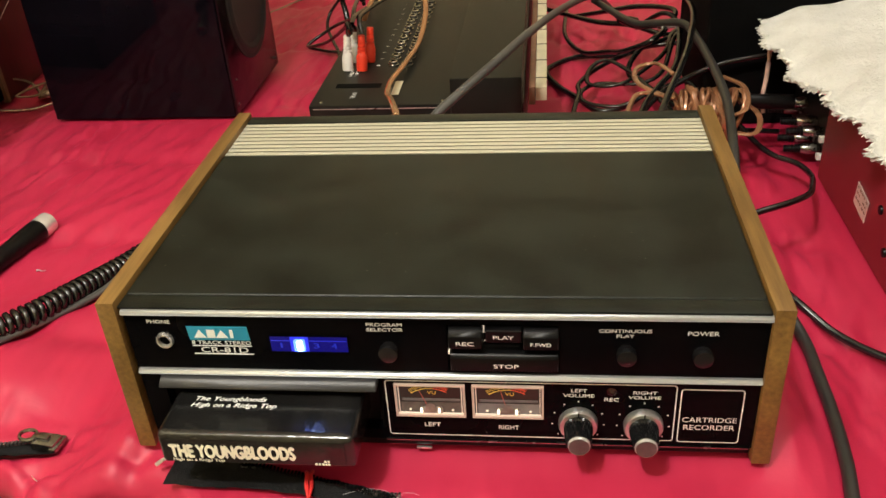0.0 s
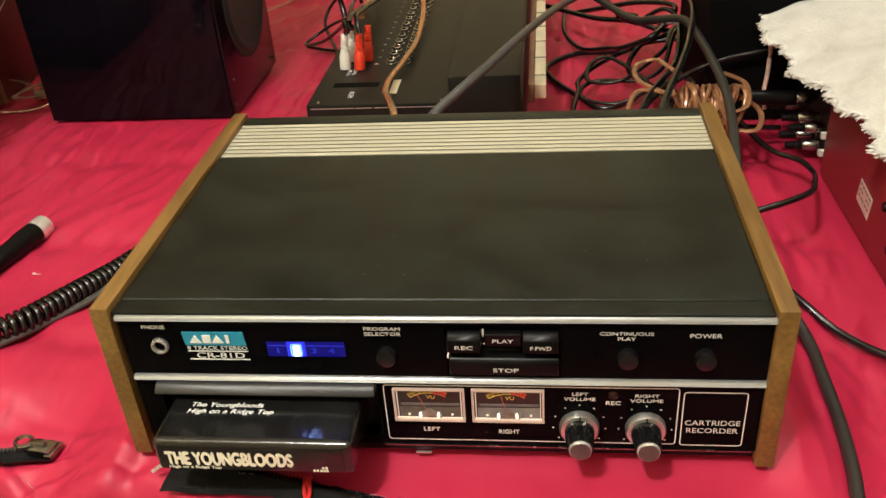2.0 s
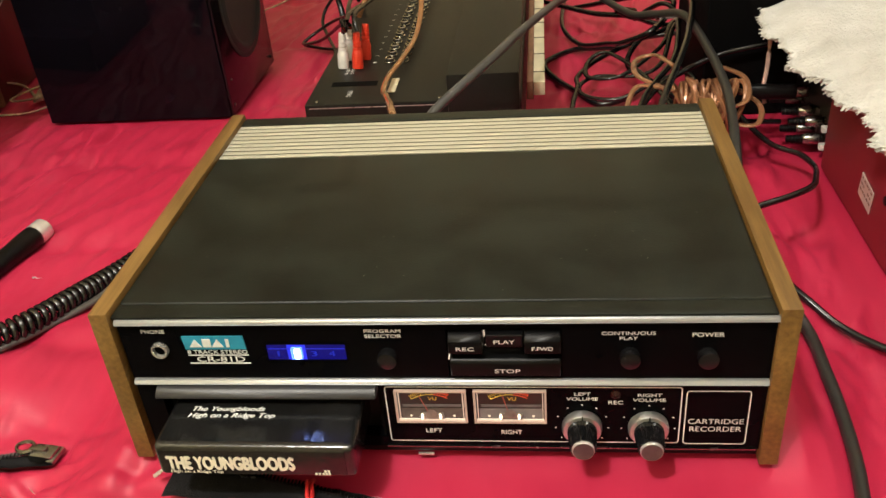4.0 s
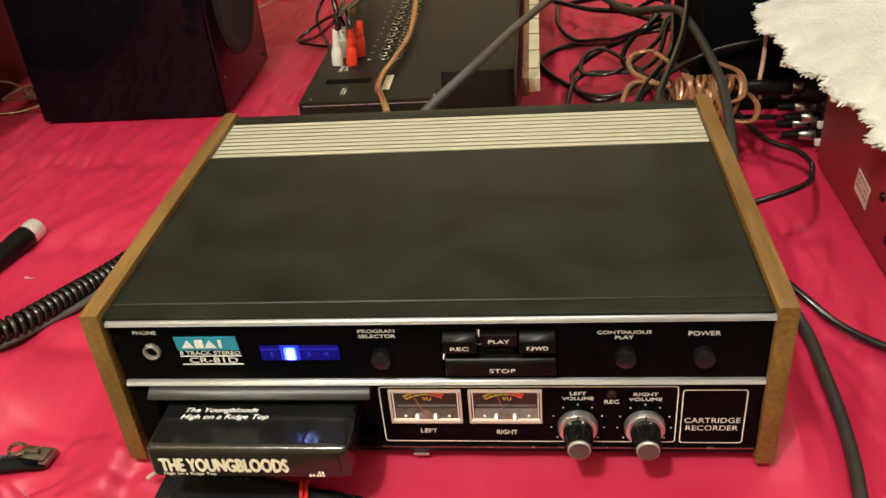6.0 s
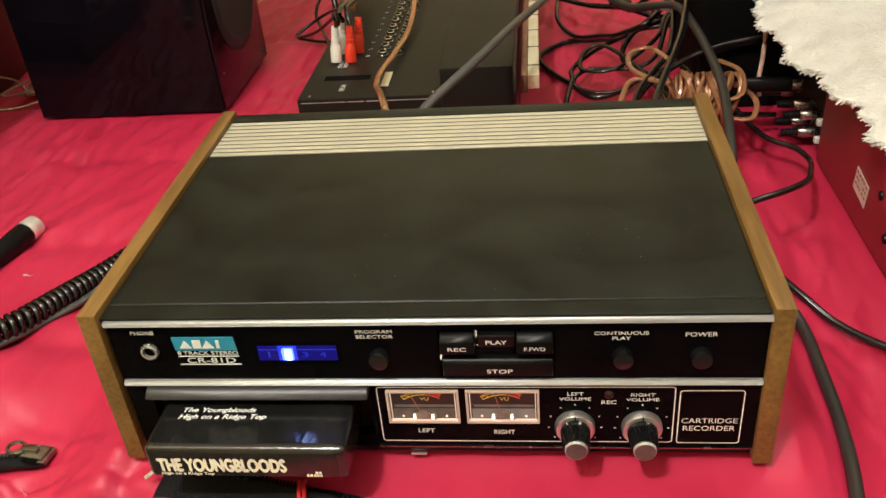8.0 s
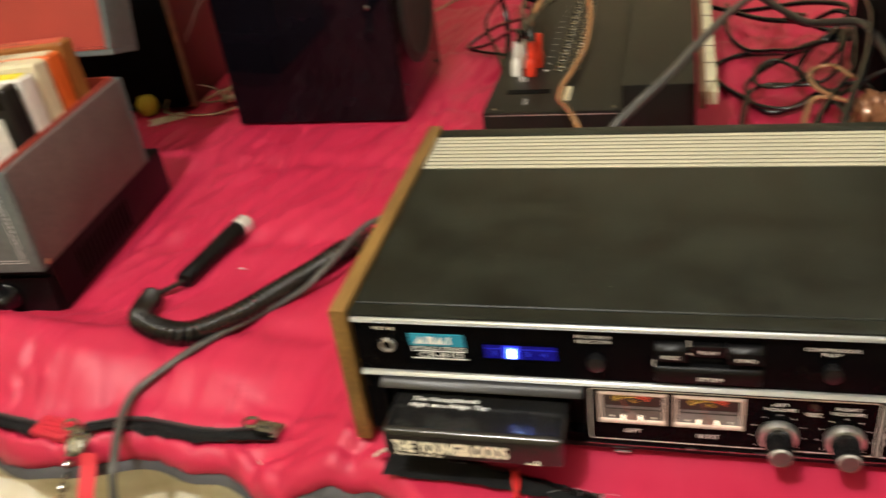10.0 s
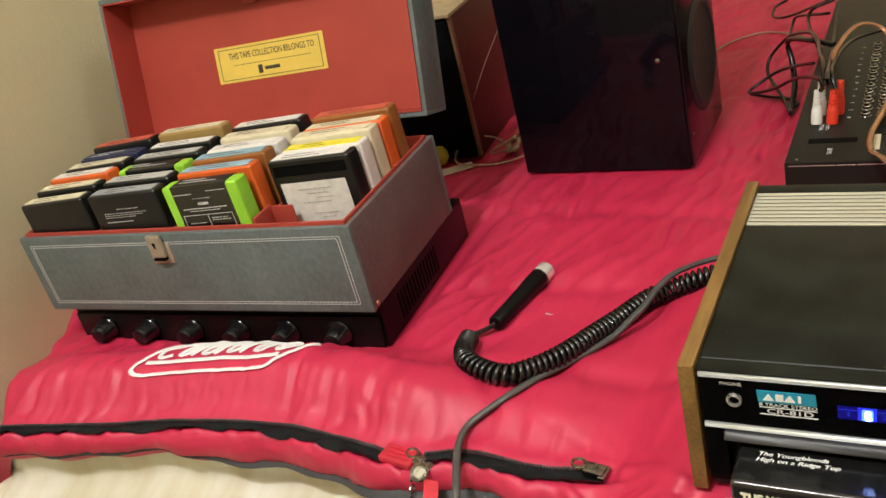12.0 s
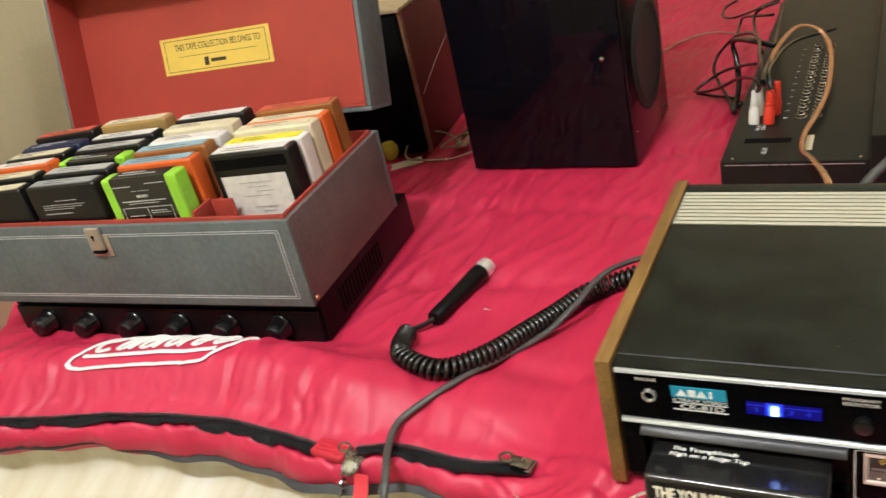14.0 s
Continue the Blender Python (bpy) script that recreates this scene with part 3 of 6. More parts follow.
# transport keys
for name, x0, x1, z0, z1, word in (("rec_key", 0.0072, 0.0250, 0.0757, 0.0870, "REC"), ("play_key", 0.0268, 0.0460, 0.0788, 0.0876, "PLAY"), ("fast_forward_key", 0.0466, 0.0652, 0.0757, 0.0870, "F.FWD")):
    y = -0.0005 if word != "PLAY" else 0.0012
    k = fitted(name, wedge(x0, x1, ((0.0120, z0), (y, z0), (y - 0.001, z0 + 0.0085), (y + 0.004, z1), (0.0120, z1 + 0.0012))), M_KEY, rec)
    fitted("lettering", letters(word, front((x0 + x1) / 2, z0 + 0.0044, y - 0.0012), 0.0095 if word == "REC" else 0.0108, 0.0023, 0.012), M_PRINT, k, "white lettering")
k = fitted("stop_key", wedge(0.0075, 0.0652, ((0.0120, 0.0600), (0.0010, 0.0600), (0.0000, 0.0690), (0.0020, 0.0712), (0.0120, 0.0730))), M_KEY, rec)
fitted("lettering", letters("STOP", front(0.0375, 0.0646, -0.0003), 0.0135, 0.0025, 0.012), M_PRINT, k, "white lettering")
M_LEAK = mat("lamp_glow", (0.8, 0.7, 0.55), 0.5, emit=(1.0, 0.80, 0.58), emit_strength=0.8)
fitted("key_light", joined(box(0.0074, 0.0252, 0.0100, 0.0110, 0.0869, 0.0876), box(0.0254, 0.0257, 0.0085, 0.0110, 0.0800, 0.0872), box(0.0067, 0.0071, 0.0020, 0.0060, 0.0704, 0.0722), box(0.0256, 0.0440, 0.0085, 0.0090, 0.0748, 0.0751)), M_LEAK, rec, "light leaking round the keys")

# round push buttons and phone jack
for name, x in (("program_button", -0.0256), ("continuous_button", 0.1004), ("power_button", 0.1392)):
    fitted(name, lathe([(0, 0), (0.0054, 0), (0.0054, 0.0048), (0.0050, 0.0058), (0.0040, 0.0060), (0, 0.0056)], 28, pose(x, 0.0036, 0.0722, 90, 0, 0)), M_KNOBK, rec)
jack = fitted("phone_jack", lathe([(0.0049, 0), (0.0049, 0.0014), (0.0044, 0.0024), (0.0035, 0.0024), (0.0031, 0.0010), (0.0031, -0.006), (0, -0.006)], 28, pose(-0.1512, 0.0034, 0.0765, 90, 0, 0)), M_STEEL, rec, "bright metal phone socket")
fitted("socket_hole", lathe([(0, 0), (0.0031, 0)], 20, pose(-0.1512, 0.0030, 0.0765, 90, 0, 0)), M_MATTE, jack)

# program window
win = fitted("program_window", joined(box(-0.0918, -0.0474, 0.0026, 0.0034, 0.0800, 0.0808), box(-0.0918, -0.0474, 0.0026, 0.0034, 0.0692, 0.0700), box(-0.0918, -0.0911, 0.0026, 0.0034, 0.0700, 0.0800), box(-0.0481, -0.0474, 0.0026, 0.0034, 0.0700, 0.0800)), M_PANEL, rec, "small window with lit blue program numbers")
fitted("blue_pane", box(-0.0911, -0.0481, 0.0029, 0.0033, 0.0700, 0.0800), mat("blue_lit_pane", (0.003, 0.003, 0.03), 0.2, emit=(0.002, 0.001, 0.14), emit_strength=1.0), win, "dim blue glowing pane")
fitted("upper_edge", box(-0.0905, -0.0487, 0.0026, 0.0029, 0.0770, 0.0774), mat("blue_edge", (0.01, 0.015, 0.2), 0.3, emit=(0.012, 0.016, 0.42), emit_strength=1.0), win)
for k in range(4):
    x = -0.0850 + k * 0.0098
    fitted("digit", letters(str(k + 1), front(x, 0.0742, 0.0026), 0.0034 if k else 0.0012, 0.0034, 0.01), mat("blue_digit", (0.01, 0.015, 0.2), 0.3, emit=(0.012, 0.02, 0.34), emit_strength=1.0), win)
fitted("glow_patch", box(-0.0800, -0.0698, 0.00275, 0.0029, 0.0702, 0.0798, 0.0), mat("blue_halo", (0.02, 0.02, 0.2), 0.3, emit=(0.02, 0.03, 0.75), emit_strength=1.0), win)
fitted("lit_numeral", box(-0.0778, -0.0716, 0.0022, 0.0027, 0.0710, 0.0784, 0.0010), mat("blue_glow", (0.1, 0.2, 1.0), 0.3, emit=(0.10, 0.20, 1.0), emit_strength=2.2), win, "blue lit numeral block")
fitted("lamp_core", box(-0.0760, -0.0728, 0.0018, 0.0022, 0.0716, 0.0776, 0.0008), mat("blue_white_glow", (0.6, 0.7, 1.0), 0.3, emit=(0.50, 0.66, 1.0), emit_strength=9.0), win, "bright core of the lit numeral")

# badge and printed words
badge_bm = box(-0.1365, -0.1024, 0.0027, 0.0034, 0.0770, 0.0856)
for v in badge_bm.verts:
    v.co.x -= 0.0007 * (v.co.z - 0.0770) / 0.0086
badge = fitted("badge", badge_bm, M_BADGE, rec, "blue badge with a white mark")
def slab(pts, y0=0.0022, y1=0.0026):
    """A thin plate with the (x, z) outline pts."""
    bm = bmesh.new()
    a = [bm.verts.new((x, y0, z)) for x, z in pts]
    b = [bm.verts.new((x, y1, z)) for x, z in pts]
    bm.faces.new(a)
    bm.faces.new(b[::-1])
    for k in range(len(pts)):
        bm.faces.new((a[k], a[(k + 1) % len(pts)], b[(k + 1) % len(pts)], b[k]))
    bmesh.ops.recalc_face_normals(bm, faces=bm.faces)
    return bm


marks = [slab([(x - 0.0034, 0.0788), (x, 0.0840), (x + 0.0034, 0.0788)]) for x in (-0.1302, -0.1178)]
marks += [box(-0.1260, -0.1214, 0.0022, 0.0026, 0.0788, 0.0840), box(-0.1130, -0.1112, 0.0022, 0.0026, 0.0788, 0.0840)]
fitted("mark", joined(*marks), M_PRINT, badge, "white mark")
WORDS = (("PHONE", -0.1526, 0.0885, 0.0131, 0.0024), ("8 TRACK STEREO", -0.1192, 0.0750, 0.0338, 0.0025), ("CR-81D", -0.1182, 0.0701, 0.0272, 0.0036),
         ("PROGRAM\nSELECTOR", -0.0270, 0.0866, 0.0197, 0.0054), ("CONTINUOUS\nPLAY", 0.0994, 0.0845, 0.0270, 0.0052), ("POWER", 0.1388, 0.0850, 0.0158, 0.0026),
         ("LEFT", -0.0053, 0.0199, 0.0092, 0.0028), ("RIGHT", 0.0380, 0.0190, 0.0114, 0.0030), ("LEFT\nVOLUME", 0.0764, 0.0446, 0.0168, 0.0056),
         ("RIGHT\nVOLUME", 0.1117, 0.0440, 0.0173, 0.0055), ("REC", 0.0942, 0.0406, 0.0078, 0.0025), ("CARTRIDGE\nRECORDER", 0.1472, 0.0250, 0.0290, 0.0088))
for word, x, z, w, h in WORDS:
    fitted("lettering", letters(word, front(x, z, 0.0032), w, h, (0.011 if h < 0.0045 else 0.004) if h < 0.008 else 0.0), M_PRINT, rec, "white printed lettering")
fitted("rule", joined(box(-0.1362, -0.1022, 0.0030, 0.0034, 0.0726, 0.0730), box(-0.1362, -0.1020, 0.0030, 0.0034, 0.0671, 0.0676)), M_PRINT, rec, "white printed rules")


def outline(x0, x1, z0, z1, y, w, r):
    """A printed frame with rounded corners."""
    bm = bmesh.new()
    o, i = [], []
    for cx, cz, a0 in ((x1 - r, z1 - r, 0), (x0 + r, z1 - r, 90), (x0 + r, z0 + r, 180), (x1 - r, z0 + r, 270)):
        for k in range(5):
            a = radians(a0 + k * 22.5)
            o.append(bm.verts.new((cx + r * math.cos(a), y, cz + r * math.sin(a))))
            i.append(bm.verts.new((cx + (r - w) * math.cos(a), y, cz + (r - w) * math.sin(a))))
    n = len(o)
    for k in range(n):
        bm.faces.new((o[k], o[(k + 1) % n], i[(k + 1) % n], i[k]))
    return bm


fitted("meter_frame", outline(-0.0306, 0.1287, 0.0119, 0.0512, 0.0032, 0.0006, 0.002), M_PRINT, rec, "thin white printed frame")
fitted("title_frame", outline(0.1307, 0.1640, 0.0115, 0.0488, 0.0032, 0.0006, 0.002), M_PRINT, rec, "thin white printed frame")

# meters; bulb light is put into the parts as their own glow
M_METERRIM = mat("lit_meter_rim", (0.45, 0.34, 0.28), 0.3, emit=(1.0, 0.72, 0.52), emit_strength=0.15)
M_METERBACK = mat("meter_back", (0.012, 0.010, 0.008), 0.35, var=0.5, scale=60, emit=(1.0, 0.66, 0.40), emit_strength=0.010)
M_SCALEY = mat("yellow_scale", (0.6, 0.4, 0.05), 0.5, emit=(1.0, 0.62, 0.10), emit_strength=0.22)
M_SCALER = mat("red_scale", (0.6, 0.06, 0.02), 0.5, emit=(1.0, 0.12, 0.05), emit_strength=0.26)
M_BULB = mat("meter_bulb", (1, 0.9, 0.7), 0.4, emit=(1.0, 0.84, 0.62), emit_strength=2.0)
M_SCREW = mat("lit_screw", (0.5, 0.45, 0.36), 0.4, emit=(1.0, 0.82, 0.6), emit_strength=0.55)
# grey glare across the meter glass, put in as a glowing strip
M_BANDGLOW = mat("meter_glare_strip", (0.10, 0.095, 0.09), 0.4, var=0.4, scale=120, emit=(1.0, 0.86, 0.72), emit_strength=0.045)
M_TOPGLOW = mat("meter_top_glow", (0.12, 0.08, 0.04), 0.5, emit=(1.0, 0.58, 0.26), emit_strength=0.10)
M_LOWGLOW = mat("meter_low_glow", (0.06, 0.05, 0.04), 0.4, var=0.6, scale=220, emit=(1.0, 0.76, 0.56), emit_strength=0.045)
M_HAZE = mat("meter_haze", (0.16, 0.15, 0.14), 0.4, var=0.35, scale=90, emit=(1.0, 0.84, 0.70), emit_strength=0.05)
M_LENS = mat("lit_lens_edge", (0.6, 0.5, 0.42), 0.25, emit=(1.0, 0.80, 0.62), emit_strength=0.42)
for x0, side in ((-0.0253, "left"), (0.0180, "right")):
    x1, z0, z1 = x0 + 0.0394, 0.0268, 0.0492
    xc = (x0 + x1) / 2
    me = fitted("meter", joined(box(x0, x1, 0.0014, 0.0034, z1 - 0.0009, z1), box(x0, x1, 0.0014, 0.0034, z0, z0 + 0.0012), box(x0, x0 + 0.0011, 0.0014, 0.0034, z0 + 0.0012, z1 - 0.0009), box(x1 - 0.0011, x1, 0.0014, 0.0034, z0 + 0.0012, z1 - 0.0009)), M_METERRIM, rec, "warm lit " + side + " level meter")
    fitted("face", box(x0 + 0.0011, x1 - 0.0011, 0.0032, 0.0034, z0 + 0.0012, z1 - 0.0009), M_METERBACK, me)
    fitted("lower_light", box(x0 + 0.0030, x1 - 0.0024, 0.0030, 0.0032, z0 + 0.0026, z0 + 0.0092), M_LOWGLOW if side == "left" else M_HAZE, me)
    fitted("top_light", box(x0 + 0.0012, x1 - 0.0012, 0.0029, 0.0032, z1 - 0.0022, z1 - 0.0010), M_TOPGLOW, me)
    fitted("lens_edge", joined(box(x0 + 0.0014, x1 - 0.0014, 0.0020, 0.0031, z0 + 0.0014, z0 + 0.0022), box(x0 + 0.0020, x0 + 0.0024, 0.0020, 0.0031, z0 + 0.0024, z1 - 0.0012), box(x1 - 0.0022, x1 - 0.0018, 0.0020, 0.0031, z0 + 0.0024, z1 - 0.0012)), M_LENS, me, "clear meter lens edge with bulb light put in as glow")
    for a0, a1, mm in ((126, 84, M_SCALEY), (84, 58, M_SCALER)):
        line = [Vector((xc + 0.0176 * math.cos(radians(a0 + (a1 - a0) * k / 12)), 0.0027, 0.0285 + 0.0176 * math.sin(radians(a0 + (a1 - a0) * k / 12)))) for k in range(13)]
        fitted("arc", sweep(line, 0.00022, 5), mm, me)
    for a0, a1, mm in ((125, 84, M_SCALEY), (82, 60, M_SCALER)):
        marks = []
        for k in range(14):
            a = radians(a0 + (a1 - a0) * k / 13)
            marks.append(box(-0.00016, 0.00016, -0.0001, 0.0001, 0.0188 if k % 3 else 0.0178, 0.0205, m=pose(xc, 0.0028, 0.0285) @ Matrix.Rotation(math.pi / 2 - a, 4, "Y")))
        fitted("scale", joined(*marks), mm, me)
    fitted("lettering", letters("VU", front(xc + 0.001, 0.0432, 0.0028), 0.0048, 0.0023, 0.01), M_SCALEY, me)
    fitted("needle", box(-0.00022, 0.00022, -0.0001, 0.0001, 0.003, 0.0165, m=pose(xc, 0.0024, 0.0300) @ Matrix.Rotation(radians(-22 if side == "left" else -14), 4, "Y")), mat("red_needle", (0.30, 0.06, 0.04), 0.4, emit=(1.0, 0.30, 0.20), emit_strength=0.10), me)
    fitted("mechanism", joined(wedge(xc - 0.0060, xc + 0.0070, ((0.0020, 0.0290), (0.0020, 0.0325), (0.0028, 0.0338), (0.0028, 0.0290))), lathe([(0, 0), (0.003, 0.0004), (0, 0.0006)], 16, front(xc, 0.0335, 0.0020))), mat("grey_mechanism", (0.30, 0.27, 0.24), 0.4, metal=0.3, var=0.3, scale=300), me)
    for dx in (-0.0052, 0.0048):
        fitted("bulb", lathe([(0, 0.0012), (0.0005, 0.0009), (0.0008, 0)], 12, pose(xc + dx, 0.0022, 0.0310, 90, 0, 0) @ Matrix.Diagonal((1.1, 2.6, 1, 1))), M_BULB, me)
    fitted("glare_band", box(x0 + 0.0040, x1 - 0.0030, 0.00295, 0.0032, 0.0372, 0.0388), M_BANDGLOW, me)
    for dx in (-0.0115, 0.0125):
        fitted("screw", lathe([(0, 0.0006), (0.0006, 0.0004), (0.0008, 0)], 12, front(xc + dx, 0.0312, 0.0026)), M_SCREW, me)

# volume knobs
M_KNOB = mat("satin_aluminium", (0.60, 0.61, 0.61), 0.30, metal=0.85, var=0.1, scale=200, rough_var=0.08)
for x, z in ((0.0764, 0.0243), (0.1119, 0.0241)):
    kn = fitted("volume_knob", joined(lathe([(0, 0), (0.0108, 0), (0.0108, 0.0030), (0.0100, 0.0046), (0.0080, 0.0048), (0.0080, 0.0042), (0, 0.0042)], 40, front(x, z, 0.0030))), M_KNOB, rec, "black knob with silver skirt and cap")
    grip = bmesh.new()
    rings = []
    for r, h in ((0.0078, 0.0043), (0.0074, 0.0100), (0.0067, 0.0180)):
        rings.append([grip.verts.new(((r + (0.00035 if k % 2 else -0.0002)) * math.cos(2 * math.pi * k / 48), (r + (0.00035 if k % 2 else -0.0002)) * math.sin(2 * math.pi * k / 48), h)) for k in range(48)])
    for a, b in zip(rings, rings[1:]):
        for k in range(48):
            grip.faces.new((a[k], a[(k + 1) % 48], b[(k + 1) % 48], b[k]))
    grip.faces.new(rings[-1])
    bmesh.ops.transform(grip, matrix=front(x, z, 0.0030), verts=grip.verts)
    fitted("grip", grip, M_KNOBK, kn, "black fluted grip")
    fitted("cap_rim", lathe([(0.0053, 0), (0.0061, 0), (0.0061, 0.0010), (0.0058, 0.0016), (0.0054, 0.0014)], 32, front(x, z, -0.0150)), M_RING, kn, "bright rim of the cap")
    fitted("cap", lathe([(0.0055, 0.0010), (0.0055, 0.0018), (0.0030, 0.0020), (0, 0.0019)], 32, front(x, z, -0.0150)), mat("dark_brushed_cap", (0.13, 0.13, 0.125), 0.30, metal=0.6, var=0.12, scale=300, rough_var=0.08), kn, "dark brushed metal cap")
    fitted("pointer", box(x - 0.00035, x + 0.00035, -0.0021, -0.0016, z + 0.0082, z + 0.0104), M_BLACK, kn)
    for k in range(9):
        a = radians(-40 + k * 32.5)
        fitted("scale_dot", lathe([(0, 0.0002), (0.0005, 0)], 8, front(x + 0.0143 * math.cos(a), z + 0.0143 * math.sin(a), 0.0034)), M_PRINT, rec)
fitted("record_light", lathe([(0.0028, 0), (0.0028, 0.0008), (0.0022, 0.0010), (0.0012, 0.0022), (0, 0.0026)], 20, front(0.0940, 0.0462, 0.0034)), mat("dark_red_lens", (0.022, 0.002, 0.003), 0.25, var=0.1, scale=60), rec, "unlit dark red record lamp")


# ---- tape cartridges ----
def cartridge_body(w, d, t, r=0.0032, seg=3):
    """A cartridge lying flat: w across, d deep from its outer end, t thick, with a seam round its edge."""
    return joined(box(-w / 2, w / 2, 0, d, 0, t * 0.49, r, seg), box(-w / 2, w / 2, 0, d, t * 0.20, t, r, seg))


M_CART = mat("black_cartridge", (0.011, 0.011, 0.0115), 0.17, rough_var=0.06, spec=0.9, var=0.3, scale=50, bump=0.22, bump_scale=110)
cart = thing("tape_cartridge", pose(-0.0947, -0.0352, 0.0232, -0.5, 0, 0), "black eight-track tape cartridge pushed into the recorder slot", "cartridge")
piece("body", cartridge_body(0.1080, 0.134, 0.0213, 0.0036, 7), M_CART, cart)


def label_wrap(x, s):
    """The label runs along the top, round the front edge and down the end."""
    dent = 0.00012 * noise.noise(Vector((x * 160, s * 120, 5.0)))
    if s < 0.0430:
        return (x, 0.0470 - s, 0.0216 + dent)
    a = min(1.0, (s - 0.0430) / 0.0068) * math.pi / 2
    return (x, 0.0040 - 0.0044 * math.sin(a) - dent, 0.0172 + 0.0044 * math.cos(a) - max(0.0, s - 0.0498))


piece("label", sheet(np.linspace(-0.0512, 0.0490, 60).tolist(), np.linspace(0, 0.0425, 22).tolist() + np.linspace(0.0430, 0.0498, 9).tolist() + [0.053, 0.057, 0.061, 0.065], label_wrap), mat("black_label", (0.012, 0.0115, 0.0115), 0.17, var=0.4, scale=60, bump=0.45, bump_scale=60, stretch=(1.5, 0.35, 1), spec=0.7), cart, "glossy black label")
piece("lettering", letters("THE YOUNGBLOODS", pose(-0.0130, -0.0008, 0.0100, 90, 0, 0), 0.0700, 0.0100, 0.10), mat("ivory_print", (0.92, 0.89, 0.74), 0.5, var=0.05, scale=200), cart, "ivory block lettering")
piece("lettering", letters("High on a Ridge Top", pose(-0.0325, -0.0008, 0.0036, 90, 0, 0), 0.0290, 0.0026, 0.03), mat("ivory_print", (0, 0, 0)), cart, "small ivory lettering")
piece("lettering", joined(*[box(x, x + 0.0012, -0.0008, -0.0005, z, z + 0.0014) for x, z in ((0.0370, 0.0042), (0.0388, 0.0042), (0.0320, 0.0022), (0.0338, 0.0022), (0.0358, 0.0022), (0.0374, 0.0022), (0.0390, 0.0022))]), mat("ivory_print", (0, 0, 0)), cart, "small unreadable print")
piece("lettering", letters("The Youngbloods", pose(-0.0200, 0.0275, 0.0221), 0.0410, 0.0046, 0.02, 0.25), M_PRINT, cart, "white slanted lettering")
piece("lettering", letters("High on a Ridge Top", pose(-0.0170, 0.0223, 0.0221), 0.0490, 0.0046, 0.02, 0.25), M_PRINT, cart, "white slanted lettering")

# ---- amplifier and open tape case ----
YAW = 4.4
amp = thing("amplifier", pose(-0.5570, 0.1960, -0.0590, 0, 0, YAW), "black amplifier with six round knobs under the tape case", "amplifier")
piece("body", joined(box(-0.455, 0, 0.0, 0.248, 0.004, 0.0600, 0.002), box(-0.451, -0.004, -0.006, 0.0, 0.006, 0.046, 0.0015)), M_BLACK, amp)
for k in range(6):
    x = -0.402 + k * 0.0694
    kn = piece("knob", lathe([(0, 0), (0.0150, 0), (0.0150, 0.003), (0.0128, 0.006), (0.0118, 0.019), (0.0100, 0.0225), (0.0060, 0.0238), (0, 0.0242)], 28, pose(x, -0.006, 0.027, 90, 0, 0)), M_KNOBK, amp, "black round knob")
for k in range(14):
    piece("cooling_slot", box(0.0002, 0.0008, 0.040 + k * 0.008, 0.043 + k * 0.008, 0.014, 0.046), M_MATTE, amp)
for x, y in ((-0.435, 0.02), (-0.02, 0.02), (-0.435, 0.23), (-0.02, 0.23)):
    piece("foot", lathe([(0, 0), (0.009, 0), (0.010, 0.005), (0, 0.005)], 16, pose(x, y, 0)), M_RUBBER, amp)

CW, CD, CH = 0.4745, 0.229, 0.103
case = thing("tape_case", pose(-0.5506, 0.1789, 0.0013, 0, 0, YAW), "open grey vinyl tape case with red lining, full of cartridges", "tape case")
piece("front_wall", box(-CW, 0, 0, 0.006, 0, CH, 0.0015), M_DENIM, case)
piece("back_wall", box(-CW, 0, CD - 0.006, CD, 0, CH, 0.0015), M_DENIM, case)
for x0 in (-CW + 0.0005, -0.0065):
    # right end: same vinyl, with shade and the bag's red bounce in its colour
    piece("end_wall", box(x0, x0 + 0.006, 0.0062, CD - 0.0062, 0, CH, 0.0015), M_DENIM if x0 < -0.1 else mat("vinyl_shade_red_bounce", (0.13, 0.10, 0.095), 0.6, var=0.2, scale=200, bump=0.3, bump_scale=900), case)
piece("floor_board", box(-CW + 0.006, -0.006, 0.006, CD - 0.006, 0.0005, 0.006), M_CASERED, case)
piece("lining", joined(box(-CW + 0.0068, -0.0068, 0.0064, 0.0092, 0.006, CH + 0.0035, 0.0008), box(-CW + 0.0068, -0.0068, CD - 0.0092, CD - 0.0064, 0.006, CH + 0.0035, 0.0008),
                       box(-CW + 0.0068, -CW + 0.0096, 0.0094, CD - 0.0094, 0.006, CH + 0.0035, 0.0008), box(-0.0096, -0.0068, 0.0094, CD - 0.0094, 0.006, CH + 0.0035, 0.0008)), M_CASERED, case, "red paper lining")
COLS = (-0.4120, -0.2960, -0.1810, -0.0630)
for x in (-0.3550, -0.2390, -0.1220):
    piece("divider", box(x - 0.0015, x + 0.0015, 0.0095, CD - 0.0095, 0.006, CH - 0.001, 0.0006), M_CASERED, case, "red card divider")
stitch = []
for inset in (0.014, 0.0175):
    x0, x1, z0, z1 = -CW + inset, -inset, inset * 0.75, CH - inset * 0.75
    for a, b, n in (((x0, z0), (x1, z0), 92), ((x0, z1), (x1, z1), 92), ((x0, z0), (x0, z1), 18), ((x1, z0), (x1, z1), 18)):
        for k in range(n):
            p = [a[i] + (b[i] - a[i]) * (k + 0.5) / n for i in (0, 1)]
            h, v = (0.0017, 0.00035) if a[1] == b[1] else (0.00035, 0.0017)
            stitch.append(box(p[0] - h, p[0] + h, -0.0005, 0.0002, p[1] - v, p[1] + v))
piece("stitching", joined(*stitch), M_THREAD, case, "double row of white stitching")
